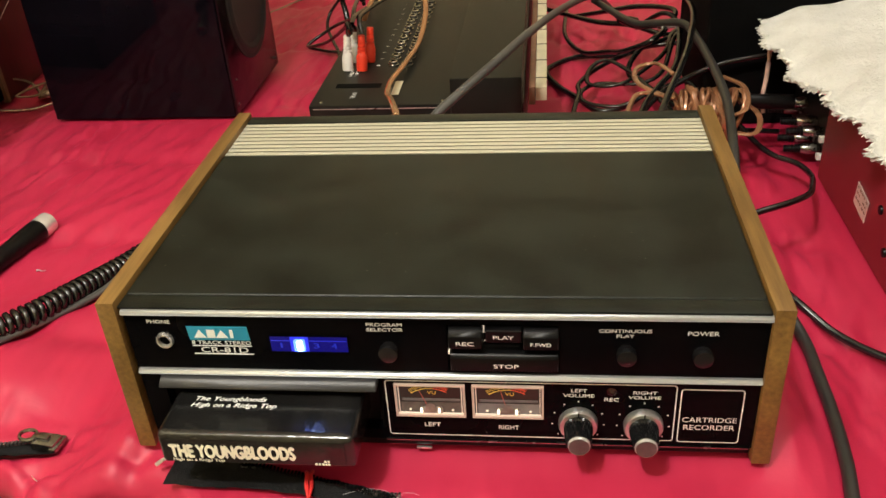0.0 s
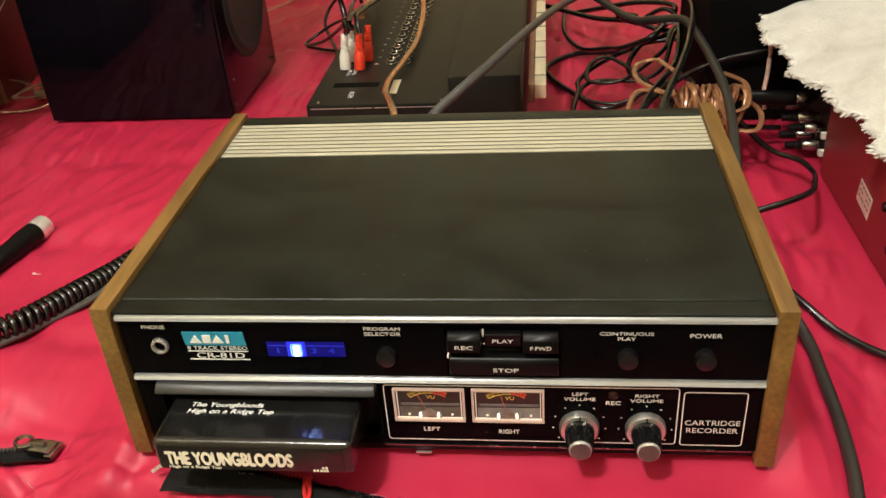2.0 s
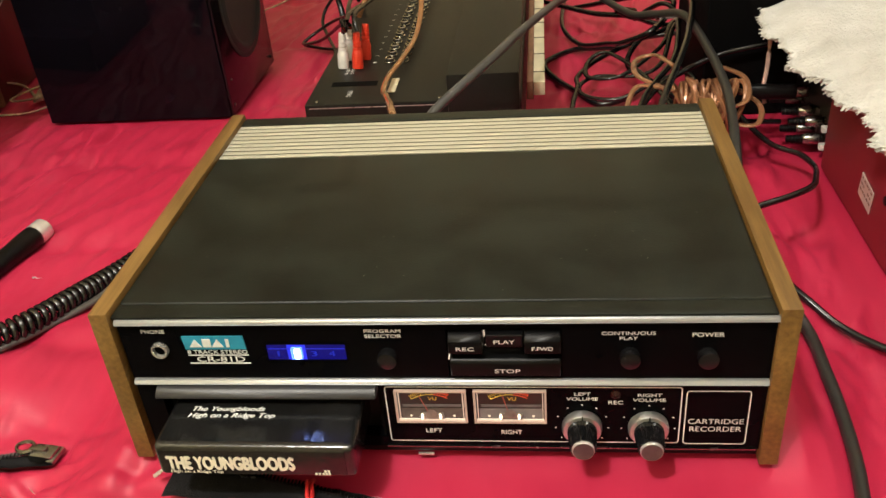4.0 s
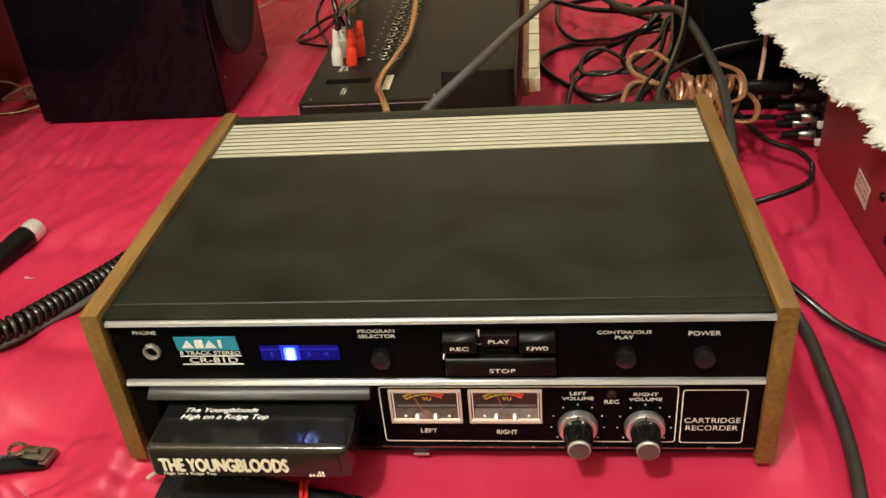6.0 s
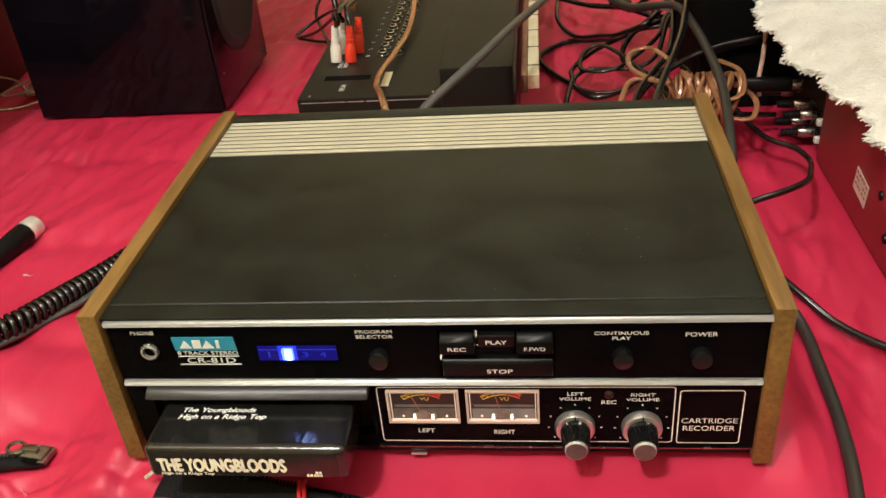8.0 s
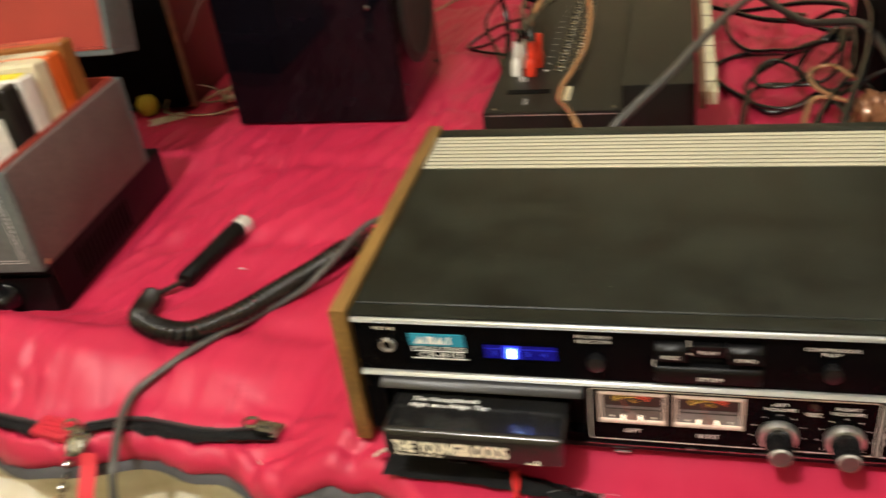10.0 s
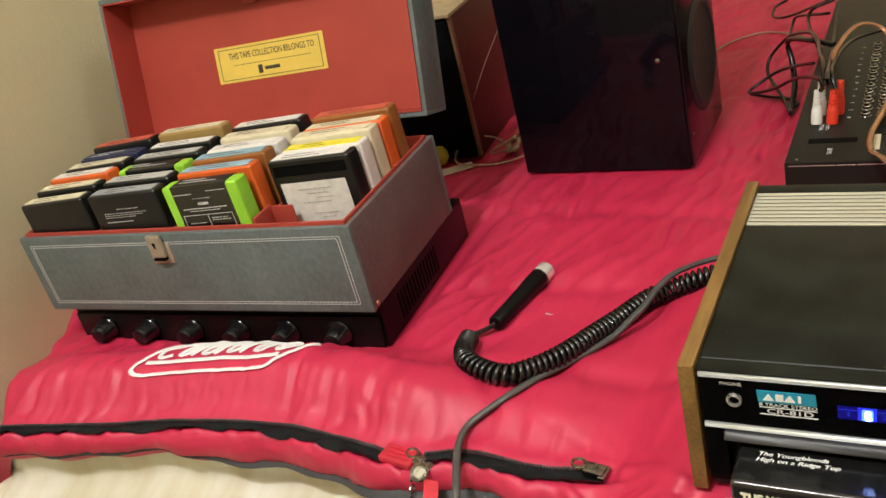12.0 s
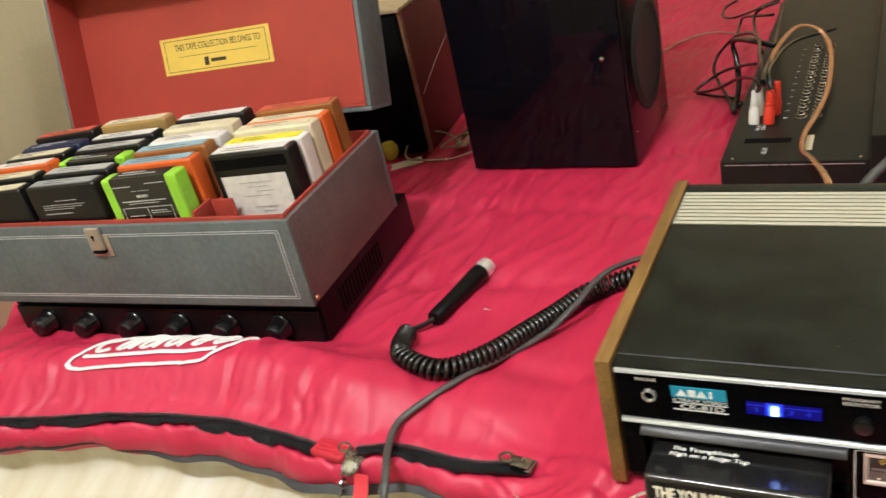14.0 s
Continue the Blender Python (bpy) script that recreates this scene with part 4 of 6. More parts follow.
latch = piece("latch", joined(box(-0.2690, -0.2385, -0.0022, 0.0002, 0.066, 0.092, 0.001), box(-0.2635, -0.2440, -0.0075, -0.0022, 0.076, 0.1035, 0.0018, 3)), mat("dull_latch_nickel", (0.40, 0.34, 0.26), 0.36, metal=0.3, var=0.15, scale=160), case, "small dull nickel latch")
piece("keyhole", joined(lathe([(0.0022, 0.0006), (0.0022, 0), (0, 0)], 16, front(-0.2538, 0.0935, -0.0076)), box(-0.2546, -0.2530, -0.0082, -0.0074, 0.0885, 0.0935), box(-0.2620, -0.2455, -0.0080, -0.0020, 0.0722, 0.0758, 0.0006)), M_MATTE, case, "black keyhole and slot of the latch")
piece("corner_stud", lathe([(0.003, 0), (0.0026, 0.001), (0, 0.0014)], 14, pose(0.0002, 0.010, 0.006, 0, 90, 0)), M_BRASS, case)
# the lid leans back from the rear edge; its frame has x along the hinge, z up the lid and y through it
LID = pose(0.0015, CD - 0.005, CH + 0.0265, -15, 0, 0)
LH, LT = 0.198, 0.056
lid = piece("lid", joined(box(-CW, 0, LT - 0.006, LT, 0, LH, 0.002, m=LID), box(-CW, 0, 0, LT - 0.006, 0, 0.006, 0.0015, m=LID), box(-CW, 0, 0, LT - 0.006, LH - 0.006, LH, 0.0015, m=LID),
                          box(-CW, -CW + 0.006, 0, LT - 0.006, 0.006, LH - 0.006, 0.0015, m=LID), box(-0.006, 0, 0, LT - 0.006, 0.006, LH - 0.006, 0.0015, m=LID)), M_DENIM, case, "open lid leaning back")
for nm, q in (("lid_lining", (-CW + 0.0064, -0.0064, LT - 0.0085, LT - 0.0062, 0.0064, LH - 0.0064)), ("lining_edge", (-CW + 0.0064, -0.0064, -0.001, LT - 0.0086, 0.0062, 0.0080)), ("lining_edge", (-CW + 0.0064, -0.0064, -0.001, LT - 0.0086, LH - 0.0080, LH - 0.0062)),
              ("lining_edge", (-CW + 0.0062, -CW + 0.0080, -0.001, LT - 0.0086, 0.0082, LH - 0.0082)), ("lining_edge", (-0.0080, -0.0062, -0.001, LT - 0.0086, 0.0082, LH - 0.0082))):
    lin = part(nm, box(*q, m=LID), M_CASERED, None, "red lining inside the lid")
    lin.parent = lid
piece("hinge_strip", joined(*[box(-CW + 0.03 + k * 0.138, -CW + 0.14 + k * 0.138, CD - 0.0045, CD - 0.0025, CH - 0.012, CH + 0.034) for k in range(3)]), mat("dark_hinge_cloth", (0.03, 0.032, 0.034), 0.8, var=0.2, scale=200), case, "dark cloth hinge strips")
tab = part("latch_tab", box(-0.264, -0.243, LT - 0.018, LT - 0.0088, LH - 0.034, LH - 0.0085, 0.003, 2, m=LID), M_CASERED, None, "small red covered latch tab")
tab.parent = lid
LAB = LID @ pose(-0.2430, LT - 0.0090, 0.0911, 90, -1.2, 0)
lab = part("owner_label", box(-0.088, 0.088, -0.024, 0.024, -0.0002, 0.0003, m=LAB), M_YELLOW, None, "yellow paper label with dark print")
lab.parent = lid
for nm, bm in (("print", joined(letters("THIS TAPE COLLECTION BELONGS TO", LAB @ pose(0.004, 0.0105, 0.0005), 0.138, 0.0085, 0.01), box(-0.060, 0.066, -0.0020, -0.0014, 0.0004, 0.0006, m=LAB),
                                 box(-0.0200, -0.0130, -0.0165, -0.0055, 0.0004, 0.0006, m=LAB), box(-0.0095, 0.0150, -0.0130, -0.0085, 0.0004, 0.0006, m=LAB),
                                 *[box(x0, x1, y0, y1, 0.0004, 0.0006, m=LAB) for x0, x1, y0, y1 in ((-0.082, 0.082, 0.0198, 0.0206), (-0.082, 0.082, -0.0206, -0.0198), (-0.082, -0.0812, -0.0198, 0.0198), (0.0812, 0.082, -0.0198, 0.0198))])),):
    p = part(nm, bm, M_INK, None, "dark printed words and border")
    p.parent = lid

BLACKC = (0.0075, 0.0075, 0.008)
CREAMC, WHITEC, ORANGE, BROWNC, GOLD, NAVY, GREEN = (0.66, 0.60, 0.42), (0.72, 0.70, 0.66), (0.66, 0.12, 0.018), (0.28, 0.105, 0.025), (0.34, 0.22, 0.07), (0.02, 0.025, 0.07), (0.30, 0.62, 0.035)
LBLUE, SILVER, YELL, REDL, GREYL = (0.26, 0.42, 0.50), (0.45, 0.45, 0.43), (0.80, 0.70, 0.03), (0.55, 0.10, 0.06), (0.30, 0.31, 0.32)
# each column from the front to the back: shell, end label, words
RACK = ((("black", BLACKC, "cream", CREAMC), ("black", BLACKC, "cream", CREAMC), ("orange", ORANGE, "white", WHITEC), ("black", BLACKC, "cream", CREAMC), ("navy", NAVY, "navy", NAVY), ("black", BLACKC, "red", REDL)),
        (("black", BLACKC, "grey", GREYL), ("black", BLACKC, "silver", SILVER), ("green", GREEN, "black", BLACKC), ("black", BLACKC, "silver", SILVER), ("black", BLACKC, "white", WHITEC), ("gold", GOLD, "cream", CREAMC)),
        (("green", GREEN, "black", BLACKC), ("orange", ORANGE, "light blue", LBLUE), ("brown", BROWNC, "light blue", LBLUE), ("white", WHITEC, "white", WHITEC), ("cream", CREAMC, "cream", CREAMC), ("black", BLACKC, "white", WHITEC)),
        (("black", BLACKC, "white", WHITEC), ("white", WHITEC, "yellow", YELL), ("cream", CREAMC, "cream", CREAMC), ("orange", ORANGE, "cream", CREAMC), ("brown", BROWNC, "torn red", REDL)))
case_m = case.matrix_basis.copy()
M_SMALL = mat("small_white_print", (0.55, 0.55, 0.52), 0.6)


def words(rnd, y, x0, x1, h):
    """A line of unreadable print: short bars with gaps."""
    out = []
    while x0 < x1:
        w = min(x1 - x0, rnd.uniform(0.002, 0.006))
        out.append(box(x0, x0 + w, y, y + h, -0.0012, -0.0007))
        x0 += w + 0.0012
    return out


for ci, col in enumerate(RACK):
    for ri, (shell_name, shell, label_name, lab_c) in enumerate(col):
        rnd = random.Random(ci * 17 + ri)
        y0 = (0.0135, 0.0135, 0.0135, 0.0560)[ci] + ri * (0.0278, 0.0288, 0.0292, 0.0262)[ci]
        lean = 1.0 + (rnd.uniform(-0.6, 1.2) if ri else 0)
        top = (0.1430, 0.1482, 0.1530, 0.1560)[ci] + (0.0026, 0.0018, 0.0018, 0.0014)[ci] * ri + (rnd.uniform(-0.002, 0.002) if ri else 0) + (0.008 if (ci, ri) == (1, 5) else 0)
        # its own frame: x across, y down from the end label, z through the shell
        m = case_m @ pose(COLS[ci] + rnd.uniform(-0.0015, 0.0015), y0 + 0.0225, top, 0, (-3.2, -2.0, -2.4, -2.2)[ci], rnd.uniform(-1, 1)) @ pose(0, 0, 0, -90 - lean, 0, 0) @ pose(0, 0, -0.0225)
        top -= 0.0095
        same = ci * 10 + ri
        tag = "%s eight-track cartridge with %s end label in the case" % (shell_name, label_name)
        th = thing("tape_cartridge", m, tag, "cartridge", "cartridges in the case")
        ms = mat("shell_" + shell_name.replace(" ", "_"), shell, 0.32, var=0.1, scale=60, bump=0.05, bump_scale=500)
        ml = mat("paper_" + label_name.replace(" ", "_"), lab_c, 0.5, var=0.12, scale=120)
        w = 0.1040
        piece("body", cartridge_body(w, top, 0.0225, 0.0042), ms, th)
        if shell_name == "green":
            piece("centre_cover", box(-w / 2 + 0.013, w / 2 - 0.013, -0.0006, 0.110, -0.0006, 0.0231, 0.002, 2), M_CART, th, "black cover between green edges")
        piece("end_label", box(-w / 2 + (0.015 if shell_name == "green" else 0.004), w / 2 - (0.015 if shell_name == "green" else 0.006), -0.0008, 0.0004, 0.0040, 0.0195), ml, th)
        bars = []
        for k in range(2):
            x = -w / 2 + 0.014 + rnd.uniform(0, 0.01)
            bars.append(box(x, x + rnd.uniform(0.02, 0.055), -0.0011, -0.0008, 0.0080 + 0.006 * k, 0.0088 + 0.006 * k))
        dark = sum(lab_c) > 0.6
        piece("lettering", joined(*bars), M_INK if dark else M_PRINT, th, "small unreadable print")
        if ri == 0:
            # front faces of the first row carry labels and print
            if ci == 3:
                piece("paper", box(-0.043, 0.040, 0.026, 0.110, -0.0005, -0.0001), mat("paper_white", (0.7, 0.7, 0.66), 0.6), th, "white paper label")
                piece("lettering", joined(*[b for k in range(9) for b in words(rnd, 0.034 + k * 0.0052 + (0.008 if k > 3 else 0), -0.022 + 0.010 * (k % 3), 0.020 - 0.006 * (k % 2), 0.0006)]), mat("grey_ink", (0.34, 0.33, 0.30), 0.6), th, "small unreadable print")
                piece("window", box(-0.046, 0.046, 0.006, 0.018, -0.0004, -0.0001), M_MATTE, th)
            elif ci:
                rows = ((0.0175, -0.012, 0.020, 0.0007), (0.0225, -0.034, 0.030, 0.0006), (0.0250, -0.034, 0.024, 0.0006), (0.0275, -0.034, 0.012, 0.0006), (0.0330, -0.034, 0.006, 0.0010)) if ci == 1 else \
                    ((0.0070, 0.010, 0.036, 0.0009), (0.0090, -0.036, -0.010, 0.0009), (0.0150, -0.012, 0.012, 0.0004), (0.0200, -0.007, 0.007, 0.0030), (0.0265, -0.030, 0.030, 0.0011), (0.0295, -0.022, 0.020, 0.0007), (0.0390, 0.004, 0.026, 0.0008), (0.0415, 0.004, 0.030, 0.0008), (0.0440, -0.028, -0.006, 0.0008))
                piece("lettering", joined(*[b for q in rows for b in words(rnd, *q)]), M_SMALL, th, "small unreadable print")
                if ci == 2:
                    piece("print_frame", joined(*[box(x0, x1, y0, y1, -0.0012, -0.0007) for x0, x1, y0, y1 in ((-0.034, 0.034, 0.0345, 0.0350), (-0.034, 0.034, 0.060, 0.0605), (-0.034, -0.0335, 0.0350, 0.060), (0.0335, 0.034, 0.0350, 0.060), (0.0, 0.0005, 0.0350, 0.060))]), M_SMALL, th, "white printed frame")
piece("empty_pocket", joined(box(-0.122, -0.118, 0.0095, 0.044, 0.080, 0.1115, 0.001), box(-0.118, -0.090, 0.041, 0.044, 0.060, 0.1100, 0.001)), M_CASERED, case, "folded red card in an empty pocket")


# ---- loudspeakers ----
spk = thing("loudspeaker", pose(-0.5535, 0.6060, -0.0440), "gloss black loudspeaker with a round woofer standing on the bag", "loudspeaker")
piece("cabinet", box(0, 0.2340, 0, 0.193, 0, 0.330, 0.0025, 3), M_GLOSS, spk)
piece("baffle", box(0.2342, 0.2375, 0.0015, 0.1915, 0.0015, 0.328, 0.0015, 2), mat("satin_black_lacquer", (0.005, 0.0045, 0.006), 0.16, var=0.3, scale=30, rough_var=0.05, spec=0.35), spk)
wf = piece("woofer", lathe([(0.078, -0.002), (0.078, 0.0008), (0.075, 0.0014), (0.072, 0.0008)], 48, pose(0.2377, 0.104, 0.122, 0, 90, 0)), M_RUBBER, spk, "round black woofer")
for nm, prof, mt in (("surround", [(0.073, 0.0006), (0.068, 0.0034), (0.063, 0.0034), (0.058, 0.0)], M_RUBBER), ("cone", [(0.058, 0.0), (0.030, -0.0022), (0.020, -0.0026)], M_CONE), ("dust_cap", [(0.021, -0.0026), (0.016, -0.0008), (0.008, 0.0004), (0, 0.0008)], M_CONE)):
    p = part(nm, lathe(prof, 48, pose(0.2377, 0.104, 0.122, 0, 90, 0)), mt, None)
    p.parent = wf
for y, z in ((0.012, 0.012), (0.181, 0.012), (0.016, 0.042), (0.181, 0.235)):
    piece("grille_peg", lathe([(0.0022, 0), (0.0022, 0.0008), (0.0010, 0.0012), (0, 0.0006)], 14, pose(0.2375, y, z, 0, 90, 0)), M_DULL, spk)
piece("badge_stud", lathe([(0.0034, 0), (0.0034, 0.0015), (0.002, 0.003), (0, 0.0034)], 16, pose(0.2075, -0.0002, 0.149, 90, 0, 0)), M_DULL, spk, "small bright stud")
piece("foot", box(0.01, 0.05, 0.01, 0.05, -0.002, 0.0005), M_RUBBER, spk)

spk2 = thing("loudspeaker", pose(-0.662, 0.672, -0.050, 0, 0, 5), "mahogany loudspeaker with black grille behind the tape case", "loudspeaker")
piece("cabinet", box(-0.240, 0, 0.018, 0.22, 0, 0.224, 0.001), M_MAHOG, spk2)
piece("grille", box(-0.236, -0.004, 0.0, 0.0175, 0.004, 0.220, 0.004, 2), M_GRILLE, spk2, "black cloth grille")
piece("front_edge", box(-0.006, 0.0006, 0.010, 0.0182, 0.0, 0.224), mat("worn_edge", (0.20, 0.10, 0.05), 0.5, var=0.3, scale=90), spk2)
piece("top_board", box(-0.242, 0.002, 0.004, 0.222, 0.2245, 0.230, 0.001), mat("pale_board", (0.42, 0.32, 0.18), 0.5, var=0.2, scale=60), spk2)
piece("scratch", cord(((0.0004, 0.03, 0.09), (0.0004, 0.10, 0.118), (0.0004, 0.20, 0.15)), 0.0004, 5), mat("pale_scratch", (0.5, 0.35, 0.28), 0.6), spk2)

spk3 = thing("loudspeaker", pose(0.230, 0.568, -0.045), "tall black cabinet standing among the cables", "loudspeaker")
piece("cabinet", box(0, 0.20, 0, 0.20, 0, 0.30, 0.003, 3), M_GRILLE, spk3)
piece("base_plate", box(0.004, 0.196, 0.004, 0.196, -0.003, 0.0), M_BLACK, spk3)

# ---- mixer ----
MZ = 0.030
mix = thing("mixer", pose(-0.1825, 0.4560, 0.0), "black audio mixer lying with its socket panel upwards", "mixer")
piece("body", box(0, 0.2200, 0, 0.70, -0.050, MZ, 0.0025, 2), M_MIXER, mix)
piece("riser", box(0.147, 0.2185, -0.004, 0.70, -0.048, 0.058, 0.002, 2), M_MIXER, mix, "raised black end housing")
piece("edge_trim", box(0.004, 0.142, -0.0008, 0.0002, MZ - 0.0042, MZ - 0.0036), M_STEEL, mix)
piece("slot", box(0.0185, 0.0675, 0.048, 0.060, MZ - 0.0002, MZ + 0.0004), M_MATTE, mix, "long black slot")
for k in range(12):
    y = 0.116 + k * 0.0217
    for dx in (0.0715, 0.0880):
        j = piece("socket", lathe([(0.0062, 0), (0.0062, 0.0016), (0.0050, 0.0020), (0.0050, 0.0050), (0.0042, 0.0056), (0.0032, 0.0056), (0.0030, 0.0010), (0, 0.0010)], 16, pose(dx, y, MZ)), M_SOCKET, mix, "nickel socket")
        hole = part("socket_hole", lathe([(0, 0), (0.0031, 0)], 12, pose(dx, y, MZ + 0.0053)), M_MATTE, None)
        hole.parent = j
    piece("number", letters(str(k + 1), pose(0.0545, y, MZ + 0.0004, 0, 0, 90), 0.003, 0.004), M_PRINT, mix)
piece("lettering", letters("TAPE DECK\nOUTPUTS", pose(0.0315, 0.091, MZ + 0.0004, 0, 0, 90), 0.018, 0.010), M_PRINT, mix, "small white lettering")
piece("lettering", letters("CASCADE", pose(0.0425, 0.026, MZ + 0.0004, 0, 0, 90), 0.016, 0.005), M_PRINT, mix, "small white lettering")
piece("paper_tag", box(0.082, 0.090, 0.026, 0.064, MZ + 0.0002, MZ + 0.0010), mat("cream_tag", (0.70, 0.62, 0.42), 0.6), mix, "small cream paper tag")
for x, y in ((0.012, 0.005), (0.138, 0.005)):
    piece("screw", lathe([(0.002, 0), (0.0016, 0.0008), (0, 0.001)], 10, pose(x, y + 0.003, MZ)), M_DULL, mix)

trim = piece("side_trim", box(0.2312, 0.2430, 0.048, 0.70, 0.012, 0.0270, 0.0012), M_IVORY, mix, "ivory strip along the mixer's side")
piece("side_board", box(0.2242, 0.2310, 0.052, 0.70, 0.006, 0.0260, 0.0008), M_BROWN, mix, "brown board under the ivory strip")
for k in range(10):
    piece("notch", box(0.2310, 0.2432, 0.075 + k * 0.055, 0.0770 + k * 0.055, 0.0268, 0.0273), M_INK, mix)

# ---- receiver with towel ----
rcv = thing("receiver", pose(0.316, -0.008, -0.036), "maroon sided receiver with sockets at its rear under a towel", "receiver")
piece("body", box(0, 0.42, 0.02, 0.420, 0.004, 0.098, 0.002), M_RECV, rcv)
piece("rear_panel", box(0.002, 0.418, 0.4202, 0.4230, 0.004, 0.096, 0.0005), M_BLACK, rcv)
piece("base", box(0.004, 0.416, 0.03, 0.42, 0.0, 0.0038), M_BLACK, rcv)
tagm = pose(-0.0005, 0.302, 0.040, 90, 0, -90) @ Matrix.Diagonal((0.88, 0.88, 1, 1))
piece("rating_label", box(-0.017, 0.017, -0.0115, 0.0115, -0.0002, 0.0004, m=tagm @ pose(0, 0, 0, 0, 0, -8)), mat("pale_rating_label", (0.62, 0.50, 0.46), 0.5, var=0.1, scale=80), rcv, "pale rating label")
piece("label_print", joined(*[box(-0.014 + 0.0062 * (k % 5), -0.014 + 0.0062 * (k % 5) + (0.0042 if k % 3 else 0.0025), 0.0075 - (k // 5) * 0.0058, 0.0095 - (k // 5) * 0.0058, 0.0005, 0.0007, m=tagm @ pose(0, 0, 0, 0, 0, -8)) for k in range(15) if k != 7]), mat("brown_label_ink", (0.26, 0.15, 0.12), 0.6, var=0.2, scale=200), rcv, "small unreadable print")
for y, z in ((0.262, 0.055), (0.24, 0.030)):
    piece("screw", lathe([(0.004, 0), (0.0035, 0.0015), (0, 0.002)], 14, pose(-0.0002, y, z, 0, -90, 0)), M_BLACK, rcv)

# black unit behind the receiver, with sockets on its side
unit = thing("stereo_unit", pose(0.326, 0.424, -0.036), "black stereo unit with phono sockets behind the receiver", "stereo unit")
piece("body", box(0, 0.36, 0, 0.135, 0.003, 0.096, 0.002), M_BLACK, unit)
piece("socket_plate", box(-0.0012, -0.0002, 0.006, 0.128, 0.008, 0.070), M_BLACK, unit)
for k, (y, z) in enumerate(((0.02, 0.018), (0.02, 0.036), (0.045, 0.018), (0.045, 0.036), (0.07, 0.028), (0.095, 0.028))):
    piece("socket", lathe([(0.0048, 0), (0.0048, 0.003), (0.003, 0.004), (0, 0.004)], 14, pose(-0.0012, y, z, 0, -90, 0)), M_DULL, unit)
for x in (0.02, 0.34):
    piece("foot", box(x - 0.01, x + 0.01, 0.02, 0.115, -0.003, 0.003), M_RUBBER, unit)


def towel_top(x, y):
    return 0.078 + 0.012 * noise.noise(Vector((x * 7, y * 6, 2))) + 0.0035 * noise.noise(Vector((x * 30, y * 30, 5))) + 0.02 * smoothstep(0.30, 0.45, x)


def towel(u, v):
    """u runs in from the ragged left edge, v from the near end to the far."""
    y = 0.02 + v * 0.55
    edge = 0.308 - 0.030 * smoothstep(0.40, 1.0, v) + 0.004 * math.sin(v * 40) + 0.003 * math.sin(v * 97)
    x = edge + u
    droop = 0.012 * (1 - smoothstep(0, 0.04, u))
    return (x, y + 0.02 * u, towel_top(x, y) - droop)


tw = thing("towel", pose(0.32, 0.25, 0.066), "cream cotton towel with a frayed edge lying on the receiver", "towel")
p = part("cloth", sheet(np.arange(0, 0.62, 0.006).tolist(), np.arange(0, 1.001, 0.0105).tolist(), towel), M_TOWEL, tw, smooth=180)
sol = p.modifiers.new("thickness", "SOLIDIFY")
sol.thickness = 0.004
rnd = random.Random(5)
tuft = []
for k in range(950):
    v = rnd.random()
    a = Vector(towel(0.003, v))
    d = Vector((-1, rnd.uniform(-0.8, 0.5), rnd.uniform(-0.9, 0.2))).normalized() * rnd.uniform(0.0025, 0.0085)
    tuft.append(sweep([a, a + d * 0.5 + Vector((0, 0, rnd.uniform(-0.001, 0.001))), a + d], lambda s: 0.0012 * (1 - 0.6 * s), 4))
p = part("fringe", joined(*tuft), M_TOWEL, tw, "frayed thread fringe")
tagged(p, kind="stuff")
part("loose_thread", cord(((0.284, 0.520, 0.060), (0.283, 0.515, 0.030), (0.279, 0.505, 0.010), (0.281, 0.50, -0.004)), 0.0022, 6), mat("pinkish_thread", (0.55, 0.36, 0.30), 0.8, var=0.2, scale=200), tw)


# ---- cables and plugs ----
def settle(x, y, z):
    """Fits a cable's place to the plan."""
    return (x, y - 0.0045, z) if x < -0.23 and y < 0.45 else (x * 1.02, y - 0.0045 - 0.012 * y, z)


def cable(points, r, material, label, flat=1.0, seg=8, name="cable"):
    points = [settle(*q) for q in points]
    line = smooth_line(points, 0.005)
    for p in line:
        if p.y > edge_y(p.x) + 0.02:
            p.z = max(p.z, bag_z(p.x, p.y) - 0.001 + 0.5 * r * flat)
    return tagged(part(name, sweep(line, r, seg, flat), material, smooth=80), label, "cable")


def on_bag(x, y, up=0.0):
    q = settle(x, y, 0)
    return (x, y, soft_z(q[0], q[1]) + up)


# coiled lead with its plug-in microphone grip
mic = thing("microphone", pose(-0.425, 0.216, -0.030), "black tapered microphone grip with a silver end on a coiled lead", "microphone")
a, b = Vector((-0.4345, 0.2165, soft_z(-0.4345, 0.2165) + 0.0095)), Vector((-0.4215, 0.3120, soft_z(-0.4215, 0.312) + 0.0115))
ln = (b - a).length
part("grip", lathe([(0, 0), (0.0075, 0), (0.0085, 0.002), (0.0088, ln * 0.4), (0.0108, ln * 0.85), (0.0108, ln), (0, ln)], 24, aim(a, b)), M_BLACK, mic)
part("end_ring", lathe([(0.0104, 0), (0.0108, 0.001), (0.0108, 0.0155), (0.0095, 0.0165), (0.0085, 0.012), (0, 0.012)], 24, aim(b, b + (b - a))), M_RING, mic, "silver end ring")
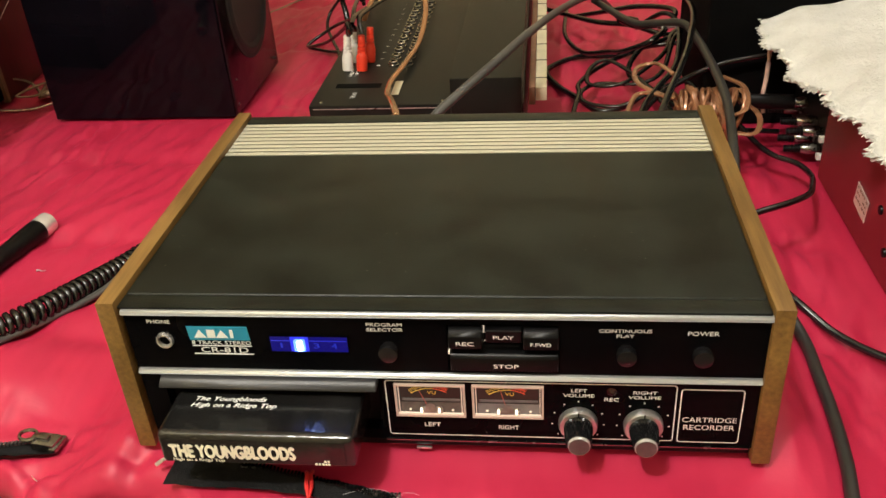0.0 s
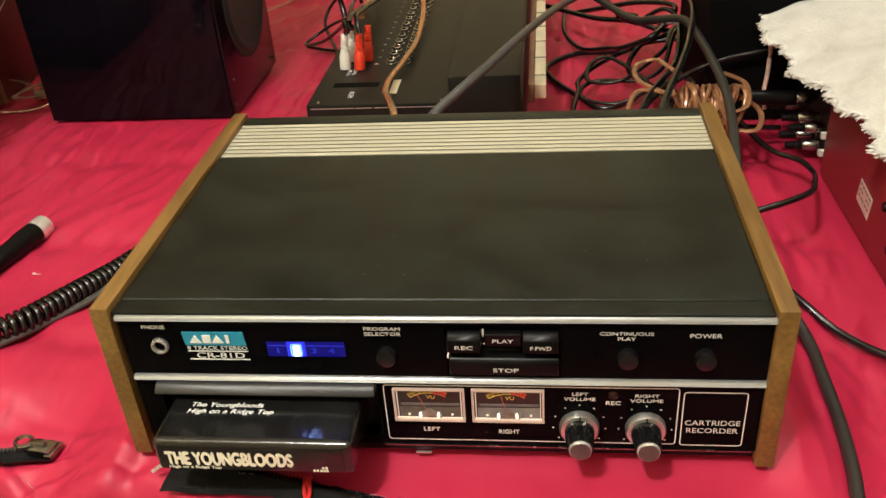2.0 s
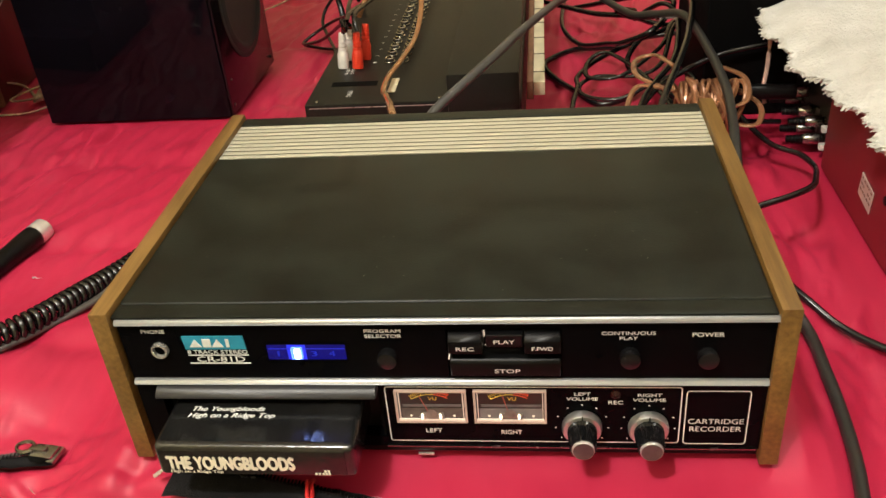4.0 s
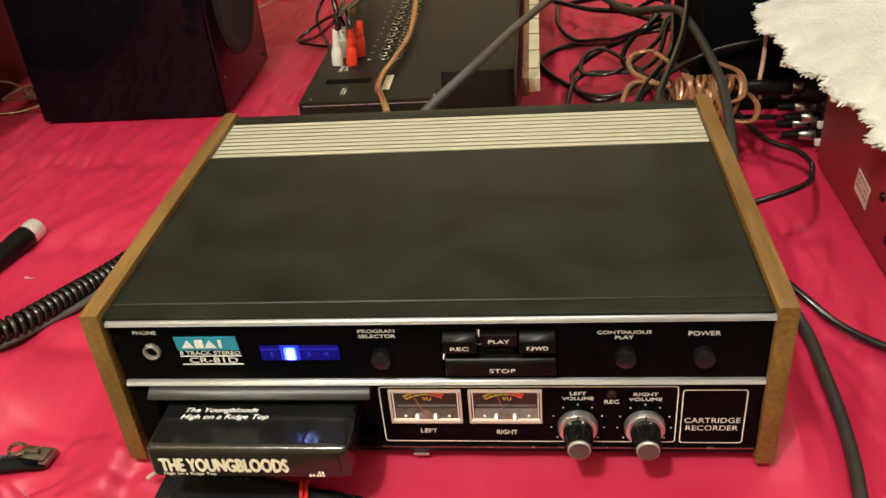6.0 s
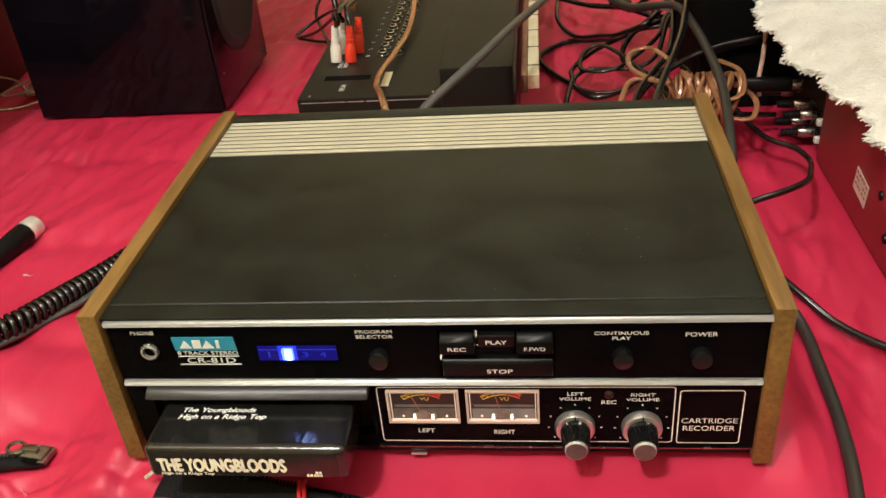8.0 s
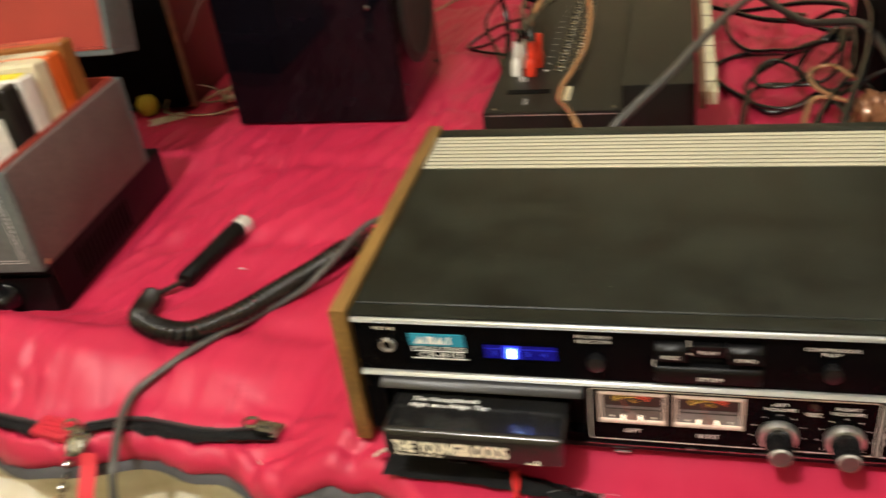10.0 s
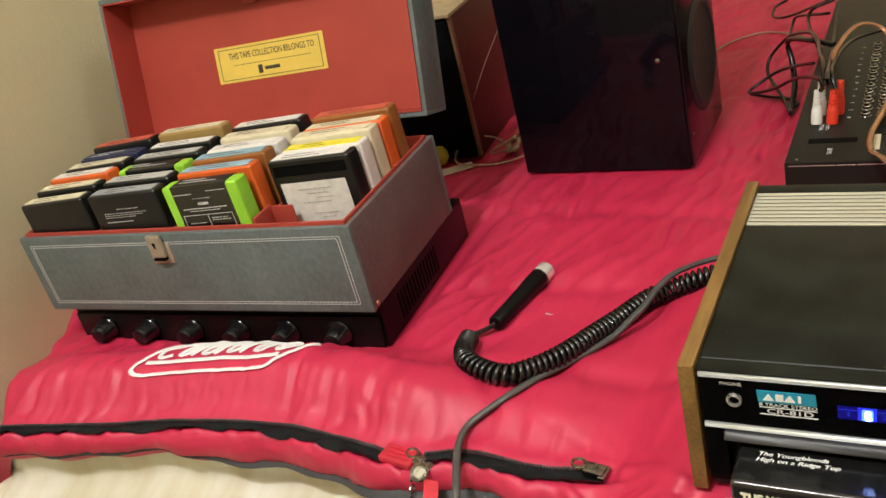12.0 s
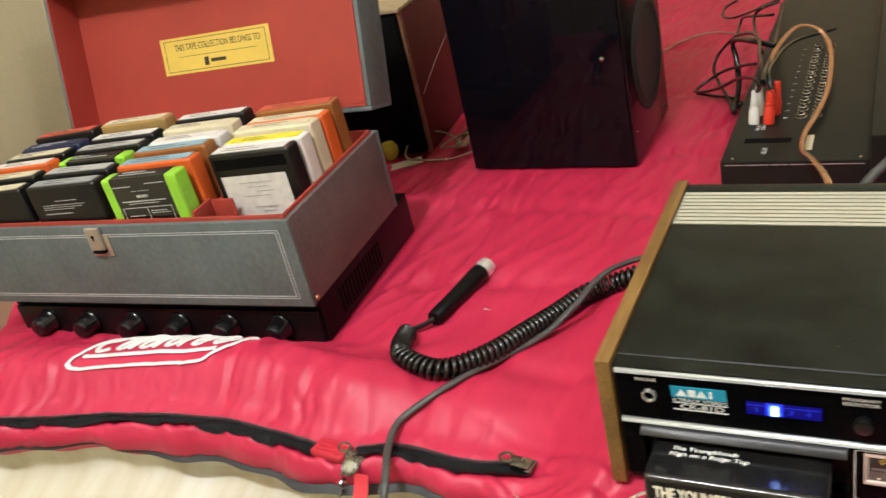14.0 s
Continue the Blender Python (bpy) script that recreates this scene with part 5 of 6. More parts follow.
line = smooth_line([settle(*on_bag(*p)) for p in ((-0.4520, 0.1925, 0.009), (-0.4410, 0.1625, 0.009), (-0.4190, 0.1290, 0.009), (-0.3950, 0.1165, 0.010), (-0.3716, 0.1169, 0.010), (-0.3526, 0.1369, 0.010), (-0.3351, 0.1635, 0.010), (-0.3208, 0.2015, 0.010), (-0.3055, 0.2412, 0.010), (-0.2877, 0.2765, 0.010), (-0.2640, 0.2965, 0.010), (-0.2430, 0.3077, 0.011), (-0.2120, 0.3250, 0.011), (-0.1800, 0.3450, 0.012))], 0.001)
coil, turn = [], 0.0
for i, p in enumerate(line):
    d = (line[min(i + 1, len(line) - 1)] - line[max(i - 1, 0)]).normalized()
    s = d.cross(Vector((0, 0, 1))).normalized()
    n = s.cross(d)
    seg_len = (line[min(i + 1, len(line) - 1)] - p).length
    for j in range(2):
        ang = turn + (seg_len * j / 2) / 0.0062 * 2 * math.pi
        coil.append(p + d * (seg_len * j / 2) + (s * math.cos(ang) + n * math.sin(ang)) * 0.0082)
    turn += seg_len / 0.0062 * 2 * math.pi
part("coiled_lead", sweep(coil, 0.0027, 6), M_CABLE, mic, "glossy black coiled lead", 80)
part("lead_end", cord((tuple(a), (-0.4405, 0.2105, a.z - 0.002), settle(*on_bag(-0.4530, 0.2050, 0.006)), settle(*on_bag(-0.4590, 0.1990, 0.008)), settle(*on_bag(-0.4570, 0.1915, 0.014))), 0.0028, 8), M_CABLE, mic)

cable([(-0.3645, -0.0500, -0.1100), (-0.3670, -0.0250, -0.0460), (-0.3685, -0.0107, -0.0270), (-0.3867, 0.0304, -0.0255), (-0.3925, 0.0582, -0.0262), (-0.3835, 0.0732, -0.0218), (-0.3644, 0.0961, -0.0157), (-0.3542, 0.1114, -0.0153), (-0.3453, 0.1320, -0.0188), (-0.3330, 0.1540, -0.0220), (-0.3143, 0.1873, -0.0254), (-0.3019, 0.2098, -0.0254), (-0.2929, 0.2231, -0.0200), (-0.2815, 0.2413, -0.0130), (-0.2745, 0.2700, -0.0095), (-0.2660, 0.2930, -0.0090), (-0.2560, 0.3160, -0.0140), (-0.2432, 0.3373, -0.0192), (-0.2000, 0.3720, -0.0220)], 0.0036, M_GREY, "grey cable crossing the zip and the coiled lead", 0.75)
cable([(-0.050, 0.300, 0.055), (-0.034, 0.322, 0.075), (-0.018, 0.345, 0.084), (0.012, 0.398, 0.094), (0.044, 0.505, 0.090), (0.080, 0.655, 0.070), (0.12, 0.80, 0.04), (0.16, 0.95, -0.03)], 0.0042, M_GREY, "thick grey cable over the mixer's end", 1.0, 10)
cable([(-0.058, 0.285, 0.050), (-0.062, 0.310, 0.080), (-0.082, 0.400, 0.062), (-0.096, 0.458, 0.045), (-0.099, 0.513, 0.040), (-0.092, 0.565, 0.040), (-0.085, 0.640, 0.042), (-0.086, 0.715, 0.060), (-0.100, 0.745, 0.080), (-0.125, 0.735, 0.090), (-0.146, 0.700, 0.075), (-0.152, 0.660, 0.060)], 0.0034, M_COPPER, "clear copper speaker wire looping over the mixer", 0.6, 8)
cable([on_bag(*p) for p in ((0.195, 0.235, 0.02), (0.216, 0.190, 0.01), (0.232, 0.150, 0.006), (0.231, 0.105, 0.006), (0.230, 0.060, 0.006), (0.226, 0.020, 0.006), (0.221, -0.012, 0.006), (0.212, -0.08, 0.006))], 0.0042, M_DARKGREY, "thick grey cable beside the recorder", 1.0, 10)
cable([on_bag(*p) for p in ((0.200, 0.235, 0.012), (0.222, 0.210, 0.006), (0.243, 0.192, 0.005), (0.262, 0.170, 0.005), (0.289, 0.143, 0.005), (0.33, 0.115, 0.005), (0.42, 0.05, 0.005))], 0.0030, M_CABLE, "black cable beside the recorder")
cable([(0.190, 0.255, 0.010), (0.222, 0.262, 0.018), (0.245, 0.272, 0.020), (0.264, 0.290, 0.018), (0.275, 0.320, 0.010), (0.290, 0.375, -0.008), (0.285, 0.404, -0.010), (0.267, 0.424, -0.010), (0.256, 0.450, -0.008), (0.247, 0.490, -0.006), (0.240, 0.52, -0.005)], 0.0026, M_CABLE, "black cable beside the receiver")
cable([(0.120, 0.82, 0.030), (0.159, 0.700, 0.036), (0.182, 0.665, 0.045), (0.207, 0.628, 0.055), (0.215, 0.562, 0.055), (0.219, 0.470, 0.052), (0.217, 0.398, 0.050), (0.209, 0.316, 0.040), (0.204, 0.262, 0.015), (0.205, 0.22, -0.01)], 0.0043, M_DARKGREY, "thick grey mains cable behind the recorder", 1.0, 10)
cable([(0.222, 0.90, 0.03), (0.222, 0.680, 0.060), (0.205, 0.560, 0.062), (0.186, 0.476, 0.062), (0.165, 0.404, 0.058), (0.155, 0.366, 0.050), (0.148, 0.300, 0.03)], 0.0034, M_CABLE, "black twin cable behind the recorder", 0.6)
cable([(0.170, 0.760, 0.010), (0.196, 0.720, 0.040), (0.210, 0.690, 0.035), (0.193, 0.560, 0.034), (0.165, 0.488, 0.032), (0.149, 0.445, 0.030), (0.130, 0.380, 0.010)], 0.0030, M_CABLE, "black cable behind the recorder")
cable([on_bag(*p) for p in ((0.30, 0.80, 0.03), (0.20, 0.832, 0.01), (0.156, 0.811, 0.006), (0.100, 0.800, 0.005), (0.066, 0.775, 0.005), (0.060, 0.745, 0.005), (0.074, 0.700, 0.005), (0.098, 0.650, 0.005), (0.120, 0.615, 0.005), (0.150, 0.622, 0.008), (0.180, 0.65, 0.012), (0.214, 0.60, 0.004), (0.215, 0.50, 0.0))], 0.0036, M_CABLE, "black cable lying in a bend on the bag")
cable([(0.060, 0.955, -0.02), (0.090, 0.890, -0.01), (0.126, 0.815, 0.002), (0.167, 0.785, 0.006), (0.21, 0.76, 0.0), (0.28, 0.81, -0.01)], 0.0036, M_CABLE, "black cable behind the bar")
cable([(0.200, 0.400, -0.03), (0.195, 0.510, -0.02), (0.175, 0.600, -0.012), (0.150, 0.655, -0.006), (0.128, 0.682, -0.004), (0.110, 0.668, -0.010), (0.108, 0.634, -0.016), (0.142, 0.622, -0.012), (0.178, 0.664, -0.006), (0.20, 0.70, 0.0), (0.222, 0.78, 0.0), (0.29, 0.86, -0.02)], 0.0030, M_CABLE, "black twin cable in a loop", 0.7)
cable([(0.27, 0.82, -0.01), (0.218, 0.74, 0.008), (0.190, 0.640, -0.004), (0.161, 0.622, -0.012), (0.118, 0.640, -0.018), (0.098, 0.622, -0.022), (0.104, 0.596, -0.024), (0.139, 0.580, -0.022), (0.177, 0.602, -0.014), (0.214, 0.610, -0.006), (0.222, 0.55, -0.015), (0.20, 0.42, -0.03)], 0.0030, M_CABLE, "black twin cable in a loop", 0.7)
cable([(0.180, 0.86, -0.01), (0.150, 0.80, 0.012), (0.165, 0.735, 0.020), (0.196, 0.700, 0.030), (0.178, 0.655, 0.028), (0.150, 0.69, 0.004), (0.135, 0.735, -0.012), (0.105, 0.79, -0.03), (0.085, 0.88, -0.035), (0.09, 1.02, -0.04)], 0.0032, M_CABLE, "black cable in the tangle")
cable([(0.10, 0.95, -0.03), (0.14, 0.87, 0.0), (0.178, 0.82, 0.02), (0.215, 0.765, 0.03), (0.20, 0.72, 0.02), (0.168, 0.70, 0.0), (0.155, 0.66, -0.015), (0.185, 0.60, -0.02), (0.200, 0.50, -0.03), (0.19, 0.40, -0.03)], 0.0034, M_CABLE, "black cable in the tangle")
cable([(0.28, 0.82, 0.0), (0.205, 0.745, 0.0), (0.130, 0.700, -0.015), (0.098, 0.655, -0.022), (0.096, 0.620, -0.022), (0.088, 0.560, -0.022), (0.080, 0.47, -0.03), (0.07, 0.38, -0.03)], 0.0030, M_CABLE, "black cable going under the recorder's back")
cable([(0.29, 0.50, -0.02), (0.250, 0.495, -0.016), (0.225, 0.488, -0.014), (0.20, 0.47, -0.01), (0.16, 0.42, -0.02)], 0.0028, M_CABLE, "black cable from the receiver")
cable([(0.37, 0.60, 0.05), (0.325, 0.580, 0.040), (0.285, 0.568, 0.038), (0.240, 0.565, 0.030), (0.195, 0.540, 0.020), (0.16, 0.50, 0.01), (0.12, 0.42, -0.02)], 0.0030, M_CABLE, "black cable in front of the cabinet")

# hank of copper speaker wire
hank = thing("wire_hank", pose(0.21, 0.475, -0.02), "bundled hank of clear copper speaker wire", "wire")
for k in range(24):
    c = Vector((0.190 + k * 0.0021, 0.458 + 0.004 * math.sin(k * 2.1), 0.014 + 0.003 * math.sin(k * 3.3)))
    ang = 0.22 * math.sin(k * 1.7)
    ring = [c + Vector((0.007 * math.sin(q + k) * 0.6 + 0.05 * ang * math.sin(q), 0.021 * math.cos(q), 0.023 * math.sin(q))) for q in [j * math.pi / 6 for j in range(12)]]
    part("turn", sweep(smooth_line(ring, 0.005, True) + [ring[0]], 0.0022, 6), M_HANK, hank)
for pts in (((0.178, 0.47, 0.03), (0.150, 0.50, 0.034), (0.152, 0.555, 0.030), (0.172, 0.560, 0.034), (0.186, 0.52, 0.036)), ((0.18, 0.455, 0.036), (0.150, 0.485, 0.030), (0.136, 0.450, 0.026), (0.126, 0.39, 0.02)),
            ((0.230, 0.50, 0.040), (0.246, 0.475, 0.038), (0.242, 0.440, 0.030), (0.226, 0.445, 0.02)), ((0.228, 0.49, 0.03), (0.256, 0.455, 0.02), (0.250, 0.425, 0.012), (0.232, 0.43, 0.01))):
    part("loop", cord([settle(*q) for q in pts], 0.0028, 8, 0.004, 0.65), M_HANK, hank)

# plugs at the receiver's rear
def rca(p0, p1, body, name="plug"):
    """A phono plug from its tip end p0 to its cable end p1."""
    L = (Vector(p1) - Vector(p0)).length
    k0 = 0.82 if L > 0.035 else 0.74
    th = thing(name, Matrix.Translation(p0), ("white" if body is M_RCAW else "red" if body is M_RCAR else "dull metal" if body is M_DULL else "black") + " phono plug pushed into a socket", "plug", "phono plugs")
    part("shell", lathe([(0, 0), (0.0072 * k0, 0), (0.0076 * k0, L * 0.06), (0.0076 * k0, L * 0.38), (0.0062 * k0, L * 0.48), (0.0058 * k0, L * 0.5), (0, L * 0.5)], 20, aim(p0, p1)), body, th)
    prof = [(0, L * 0.5)]
    for k in range(5):
        h = L * (0.5 + 0.1 * k)
        prof += [((0.0060 - 0.0003 * k) * k0, h), ((0.0060 - 0.0003 * k) * k0, h + L * 0.06), (0.0045 * k0, h + L * 0.07), (0.0045 * k0, h + L * 0.095)]
    part("ribbed_sleeve", lathe(prof + [(0, L)], 18, aim(p0, p1)), body if body is not M_DULL else M_BLACK, th)
    return th


for x, y, z in ((0.321, 0.494, 0.010), (0.321, 0.469, 0.000), (0.321, 0.469, -0.018), (0.321, 0.444, 0.000), (0.321, 0.444, -0.018), (0.321, 0.519, -0.008)):
    rca((x, y, z), (x - 0.030, y + 0.003, z - 0.001), M_DULL)
for x, y, z in ((0.3205, 0.430, -0.002), (0.3205, 0.430, -0.020)):
    tagged(part("socket_cap", box(x - 0.003, x + 0.0046, y - 0.003, y + 0.003, z - 0.003, z + 0.003, 0.001), M_RCAW), "small white square socket cap at the receiver's rear", "cap")
rp = thing("plug", pose(0.262, 0.478, 0.016), "long black plug beside the receiver", "plug")
part("shell", rod((0.256, 0.479, 0.018), (0.303, 0.480, 0.016), 0.0075, 0.0075), M_BLACK, rp)
part("tip", rod((0.250, 0.479, 0.018), (0.256, 0.479, 0.018), 0.003, 0.003), M_COPPER, rp)

barrel = thing("cable_joint", Matrix.Translation((0.192, 0.688, 0.03)), "silver barrel joint among the black cables", "cable joint")
part("sleeve", lathe([(0, 0), (0.0042, 0), (0.0046, 0.002), (0.0046, 0.022), (0.0042, 0.024), (0, 0.024)], 18, aim((0.192, 0.688, 0.030), (0.215, 0.688, 0.032))), M_RING, barrel)
part("collar", lathe([(0, 0), (0.0052, 0), (0.0052, 0.004), (0, 0.004)], 18, aim((0.192, 0.688, 0.030), (0.215, 0.688, 0.032))), M_DULL, barrel)

# plugs and black leads on the mixer
for x, y, tilt, body in ((-0.1605, 0.558, 0.004, M_RCAW), (-0.1440, 0.556, 0.004, M_RCAR), (-0.1590, 0.584, 0.004, M_RCAW), (-0.1400, 0.584, 0.006, M_RCAR)):
    rca((x, y, 0.0305), (x + tilt * 0.5, y + 0.006, 0.069), body)
for pts, r in ((((-0.154, 0.553, 0.072), (-0.154, 0.553, 0.085), (-0.204, 0.741, 0.020), (-0.247, 0.813, -0.020), (-0.285, 0.856, -0.040), (-0.288, 0.870, -0.040), (-0.270, 0.881, -0.030), (-0.245, 0.875, -0.015), (-0.208, 0.821, 0.010), (-0.186, 0.766, 0.030)), 0.0026),
               (((-0.161, 0.774, 0.050), (-0.193, 0.803, 0.050), (-0.231, 0.872, 0.030), (-0.227, 0.869, 0.000), (-0.221, 0.838, -0.025), (-0.221, 0.803, -0.040), (-0.219, 0.773, -0.042)), 0.0042),
               (((-0.286, 0.860, -0.043), (-0.256, 0.843, -0.043), (-0.231, 0.833, -0.043), (-0.214, 0.810, -0.043), (-0.220, 0.789, -0.043)), 0.0026),
               (((-0.173, 0.730, 0.060), (-0.188, 0.796, 0.060), (-0.213, 0.876, 0.040), (-0.241, 0.935, 0.015), (-0.268, 0.943, -0.015), (-0.271, 0.922, -0.030), (-0.260, 0.895, -0.040), (-0.239, 0.841, -0.043), (-0.223, 0.785, -0.043)), 0.0026),
               (((-0.181, 0.999, 0.050), (-0.243, 1.116, 0.000), (-0.280, 1.161, -0.020), (-0.304, 1.213, -0.030), (-0.307, 1.269, -0.030), (-0.286, 1.269, -0.020)), 0.0026),
               (((-0.175, 0.750, 0.050), (-0.205, 0.910, 0.030), (-0.216, 0.980, 0.030), (-0.205, 0.974, 0.045), (-0.179, 0.986, 0.050)), 0.0026),
               (((-0.244, 0.964, -0.000), (-0.249, 1.052, 0.000), (-0.239, 1.040, 0.015), (-0.194, 0.937, 0.045), (-0.180, 0.920, 0.050)), 0.0026),
               (((-0.139, 0.555, 0.072), (-0.144, 0.569, 0.085), (-0.147, 0.637, 0.075), (-0.145, 0.731, 0.060), (-0.134, 0.795, 0.050), (-0.108, 0.833, 0.045), (-0.092, 0.846, 0.045)), 0.0026),
               (((-0.153, 0.558, 0.072), (-0.156, 0.603, 0.085), (-0.167, 0.671, 0.075), (-0.181, 0.774, 0.060), (-0.197, 0.822, 0.055), (-0.229, 0.896, 0.030), (-0.236, 0.896, 0.020)), 0.0026),
               (((-0.171, 0.953, 0.055), (-0.168, 0.899, 0.050), (-0.166, 0.840, 0.045), (-0.162, 0.756, 0.050), (-0.147, 0.557, 0.090), (-0.148, 0.560, 0.075)), 0.0028),):
    line = smooth_line(pts, 0.005)
    for p in line:
        if p.x < -0.19:
            p.z = max(p.z, bag_z(p.x, p.y) + 0.7 * r)
    tagged(part("cable", sweep(line, r, 8, 0.9), M_CABLE, smooth=80), "thin black audio lead tangled beside the mixer", "cable")
cable([on_bag(*p) for p in ((-0.400, 1.040, 0.003), (-0.378, 1.108, 0.003), (-0.356, 1.158, 0.003), (-0.312, 1.192, 0.003), (-0.261, 1.165, 0.003), (-0.221, 1.13, 0.004))], 0.0024, M_PALEWIRE, "clear twin wire from the loudspeaker", 0.6)
ring = [on_bag(*p) for p in ((-0.560, 0.700, 0.006), (-0.600, 0.668, 0.004), (-0.640, 0.648, 0.006), (-0.672, 0.655, 0.012), (-0.682, 0.690, 0.024), (-0.664, 0.722, 0.026), (-0.632, 0.726, 0.018), (-0.606, 0.700, 0.012), (-0.62, 0.67, 0.02), (-0.60, 0.72, 0.02), (-0.575, 0.72, 0.01))]
cable(ring, 0.0022, M_PALEWIRE, "clear wire looped on the bag behind the case", 0.7)
for k in range(5):
    q = [Vector((-0.612 + 0.014 * math.cos(j * 1.05 + k), 0.704 + 0.020 * math.sin(j * 1.05 + k * 0.7), bag_z(-0.612, 0.704) + 0.012 + 0.008 * math.sin(j * 1.3 + k))) for j in range(7)]
    tagged(part("wire", sweep(smooth_line(q, 0.004), 0.0016, 6), M_PALEWIRE, smooth=80), "bunched clear wire on the bag", "wire")
tagged(part("paper_slip", box(-0.03, 0.03, -0.012, 0.012, 0, 0.0012, 0.0, m=pose(-0.690, 0.636, bag_z(-0.690, 0.636) + 0.002, 0, 0, 35)), mat("paper_slip", (0.7, 0.62, 0.48), 0.6)), "crumpled pale paper slip behind the case", "paper")
tagged(part("yellow_ball", lathe([(0, -0.016), (0.010, -0.013), (0.015, -0.005), (0.015, 0.005), (0.010, 0.013), (0, 0.016)], 20, pose(-0.722, 0.655, bag_z(-0.722, 0.655) + 0.014)), mat("dull_yellow", (0.50, 0.42, 0.03), 0.5)), "dull yellow round cap behind the case", "cap")


# ---- zip, sliders and stitched mark of the sleeping bag ----
def band(x0, x1, off0, off1, lift, step=0.005):
    xs = np.arange(x0, x1 + 1e-6, step).tolist()
    def at(x, s):
        y = zip_y(x) + off0 + (off1 - off0) * s
        p = bag_point(x, y - edge_y(x))
        return (x, y, p[2] + lift + 0.001 * math.sin(x * 60 + s * 2))
    return sheet(xs, [0, 0.25, 0.5, 0.75, 1.0], at)


zp = bag
part("tape", band(-1.14, -0.430, -0.0085, 0.005, 0.003), M_TAPE, zp, "black woven zip tape", 180)
part("tape", band(-0.420, -0.256, -0.012, 0.005, 0.003), M_TAPE, zp, "black woven zip tape", 180)
teeth = []
for k in range(350):
    x = -1.13 + k * 0.0025
    if x < -0.265 and abs(x + 0.43) > 0.008:
        q = bag_point(x, zip_y(x) + 0.005 - edge_y(x))
        teeth.append(box(-0.0008, 0.0008, -0.0016, 0.0016, -0.001, 0.0012, m=pose(x, q[1], q[2] + 0.0045)))
p = part("teeth", joined(*teeth), M_TEETH, zp, "fine row of dark zip teeth")
tagged(p, kind="stuff")


def slider(x, y, z, turn):
    m = pose(x, y, z, 0, 0, turn)
    s = part("slider", joined(box(-0.006, 0.012, -0.006, 0.006, 0, 0.007, 0.0018, 2, m=m), box(0.008, 0.014, -0.0075, 0.0075, 0.001, 0.005, 0.0015, 2, m=m)), M_DULL, zp, "nickel zip slider")
    part("loop", joined(sweep([m @ Vector((-0.010 + 0.0062 * math.cos(a), 0.0 + 0.0048 * math.sin(a), 0.008)) for a in [j * math.pi / 8 for j in range(17)]], 0.0013, 6), box(-0.006, 0.006, -0.0022, 0.0022, 0.0068, 0.0092, 0.0008, m=m)), M_DULL, s)


q = bag_point(-0.273, zip_y(-0.273) - edge_y(-0.273))
slider(-0.273, q[1] + 0.001, q[2] + 0.004, -8)
q = bag_point(-0.43, zip_y(-0.43) - edge_y(-0.43))
zx, zy, zz = -0.418, q[1] - 0.005, q[2] + 0.004
part("zip_garage", joined(box(-0.040, -0.004, -0.010, 0.010, 0, 0.008, 0.0035, 3, m=pose(zx, zy, zz, 0, 0, -8)), *[box(-0.034, -0.008, -0.006 + 0.0045 * k, -0.0048 + 0.0045 * k, 0.0078, 0.0088, m=pose(zx, zy, zz, 0, 0, -8)) for k in range(3)]), mat("red_rubber", (0.50, 0.022, 0.045), 0.35, var=0.1, scale=60), zp, "red moulded end piece")
slider(zx, zy, zz, -30)
part("pull_ring", lathe([(0.0078, 0), (0.0085, 0.0014), (0.0076, 0.0026), (0.0058, 0.0014), (0.0050, 0.0020), (0, 0.0020)], 24, pose(zx + 0.006, zy - 0.012, zz + 0.004, 35, 0, 0)), M_DULL, zp, "round nickel pull")
part("chain", joined(*[sweep([Vector((zx - 0.004 + 0.002 * math.sin(k), zy - 0.012 - 0.006 * k + 0.0035 * math.cos(a), zz - 0.004 - 0.006 * k + 0.0035 * math.sin(a) * (1 if k % 2 else 0.3))) for a in [j * math.pi / 5 for j in range(11)]], 0.0011, 5) for k in range(5)]), M_DULL, zp)
part("pull_tab", sheet([-0.007, -0.003, 0.003, 0.007], np.linspace(0, 1, 10).tolist(), lambda x, s: (zx + 0.018 + x + 0.004 * s, zy - 0.016 - 0.030 * s + 0.0015 * math.sin(s * 7), zz + 0.002 - 0.034 * s)), mat("red_ribbon", (0.60, 0.03, 0.05), 0.5, var=0.1, scale=90), zp, "red ribbon pull tab")
part("tab_print", joined(*[box(zx + 0.0165, zx + 0.0225, -0.0002, 0.0002, -0.0011, 0.0011, m=pose(0, zy - 0.0395 - 0.004 * k, zz - 0.0235 - 0.0045 * k, -45, 0, 0)) for k in range(2)]), M_PRINT, zp, "small pale print")

# the second length of zip under the cartridge
zp2 = bag
Q = lambda x, y, up: (x, y, bag_z(x, y) + up)
part("tape", sheet(np.arange(-0.158, -0.018, 0.004).tolist(), [0, 0.33, 0.66, 1.0], lambda x, s: Q(x, -0.006 - 0.020 * smoothstep(-0.14, -0.02, x) - (0.022 - 0.012 * smoothstep(-0.15, -0.03, x)) * s, 0.005 + 0.001 * math.sin(x * 90 + s * 4))), M_TAPE, zp2, "black woven zip tape", 180)
p = part("teeth", joined(*[box(-0.0007, 0.0007, -0.0015, 0.0015, 0, 0.002, m=Matrix.Translation(Q(-0.115 + k * 0.0022, -0.012 - 0.018 * smoothstep(-0.12, -0.02, -0.115 + k * 0.0022), 0.006))) for k in range(44)]), M_DULL, zp2, "row of zip teeth")
tagged(p, kind="stuff")
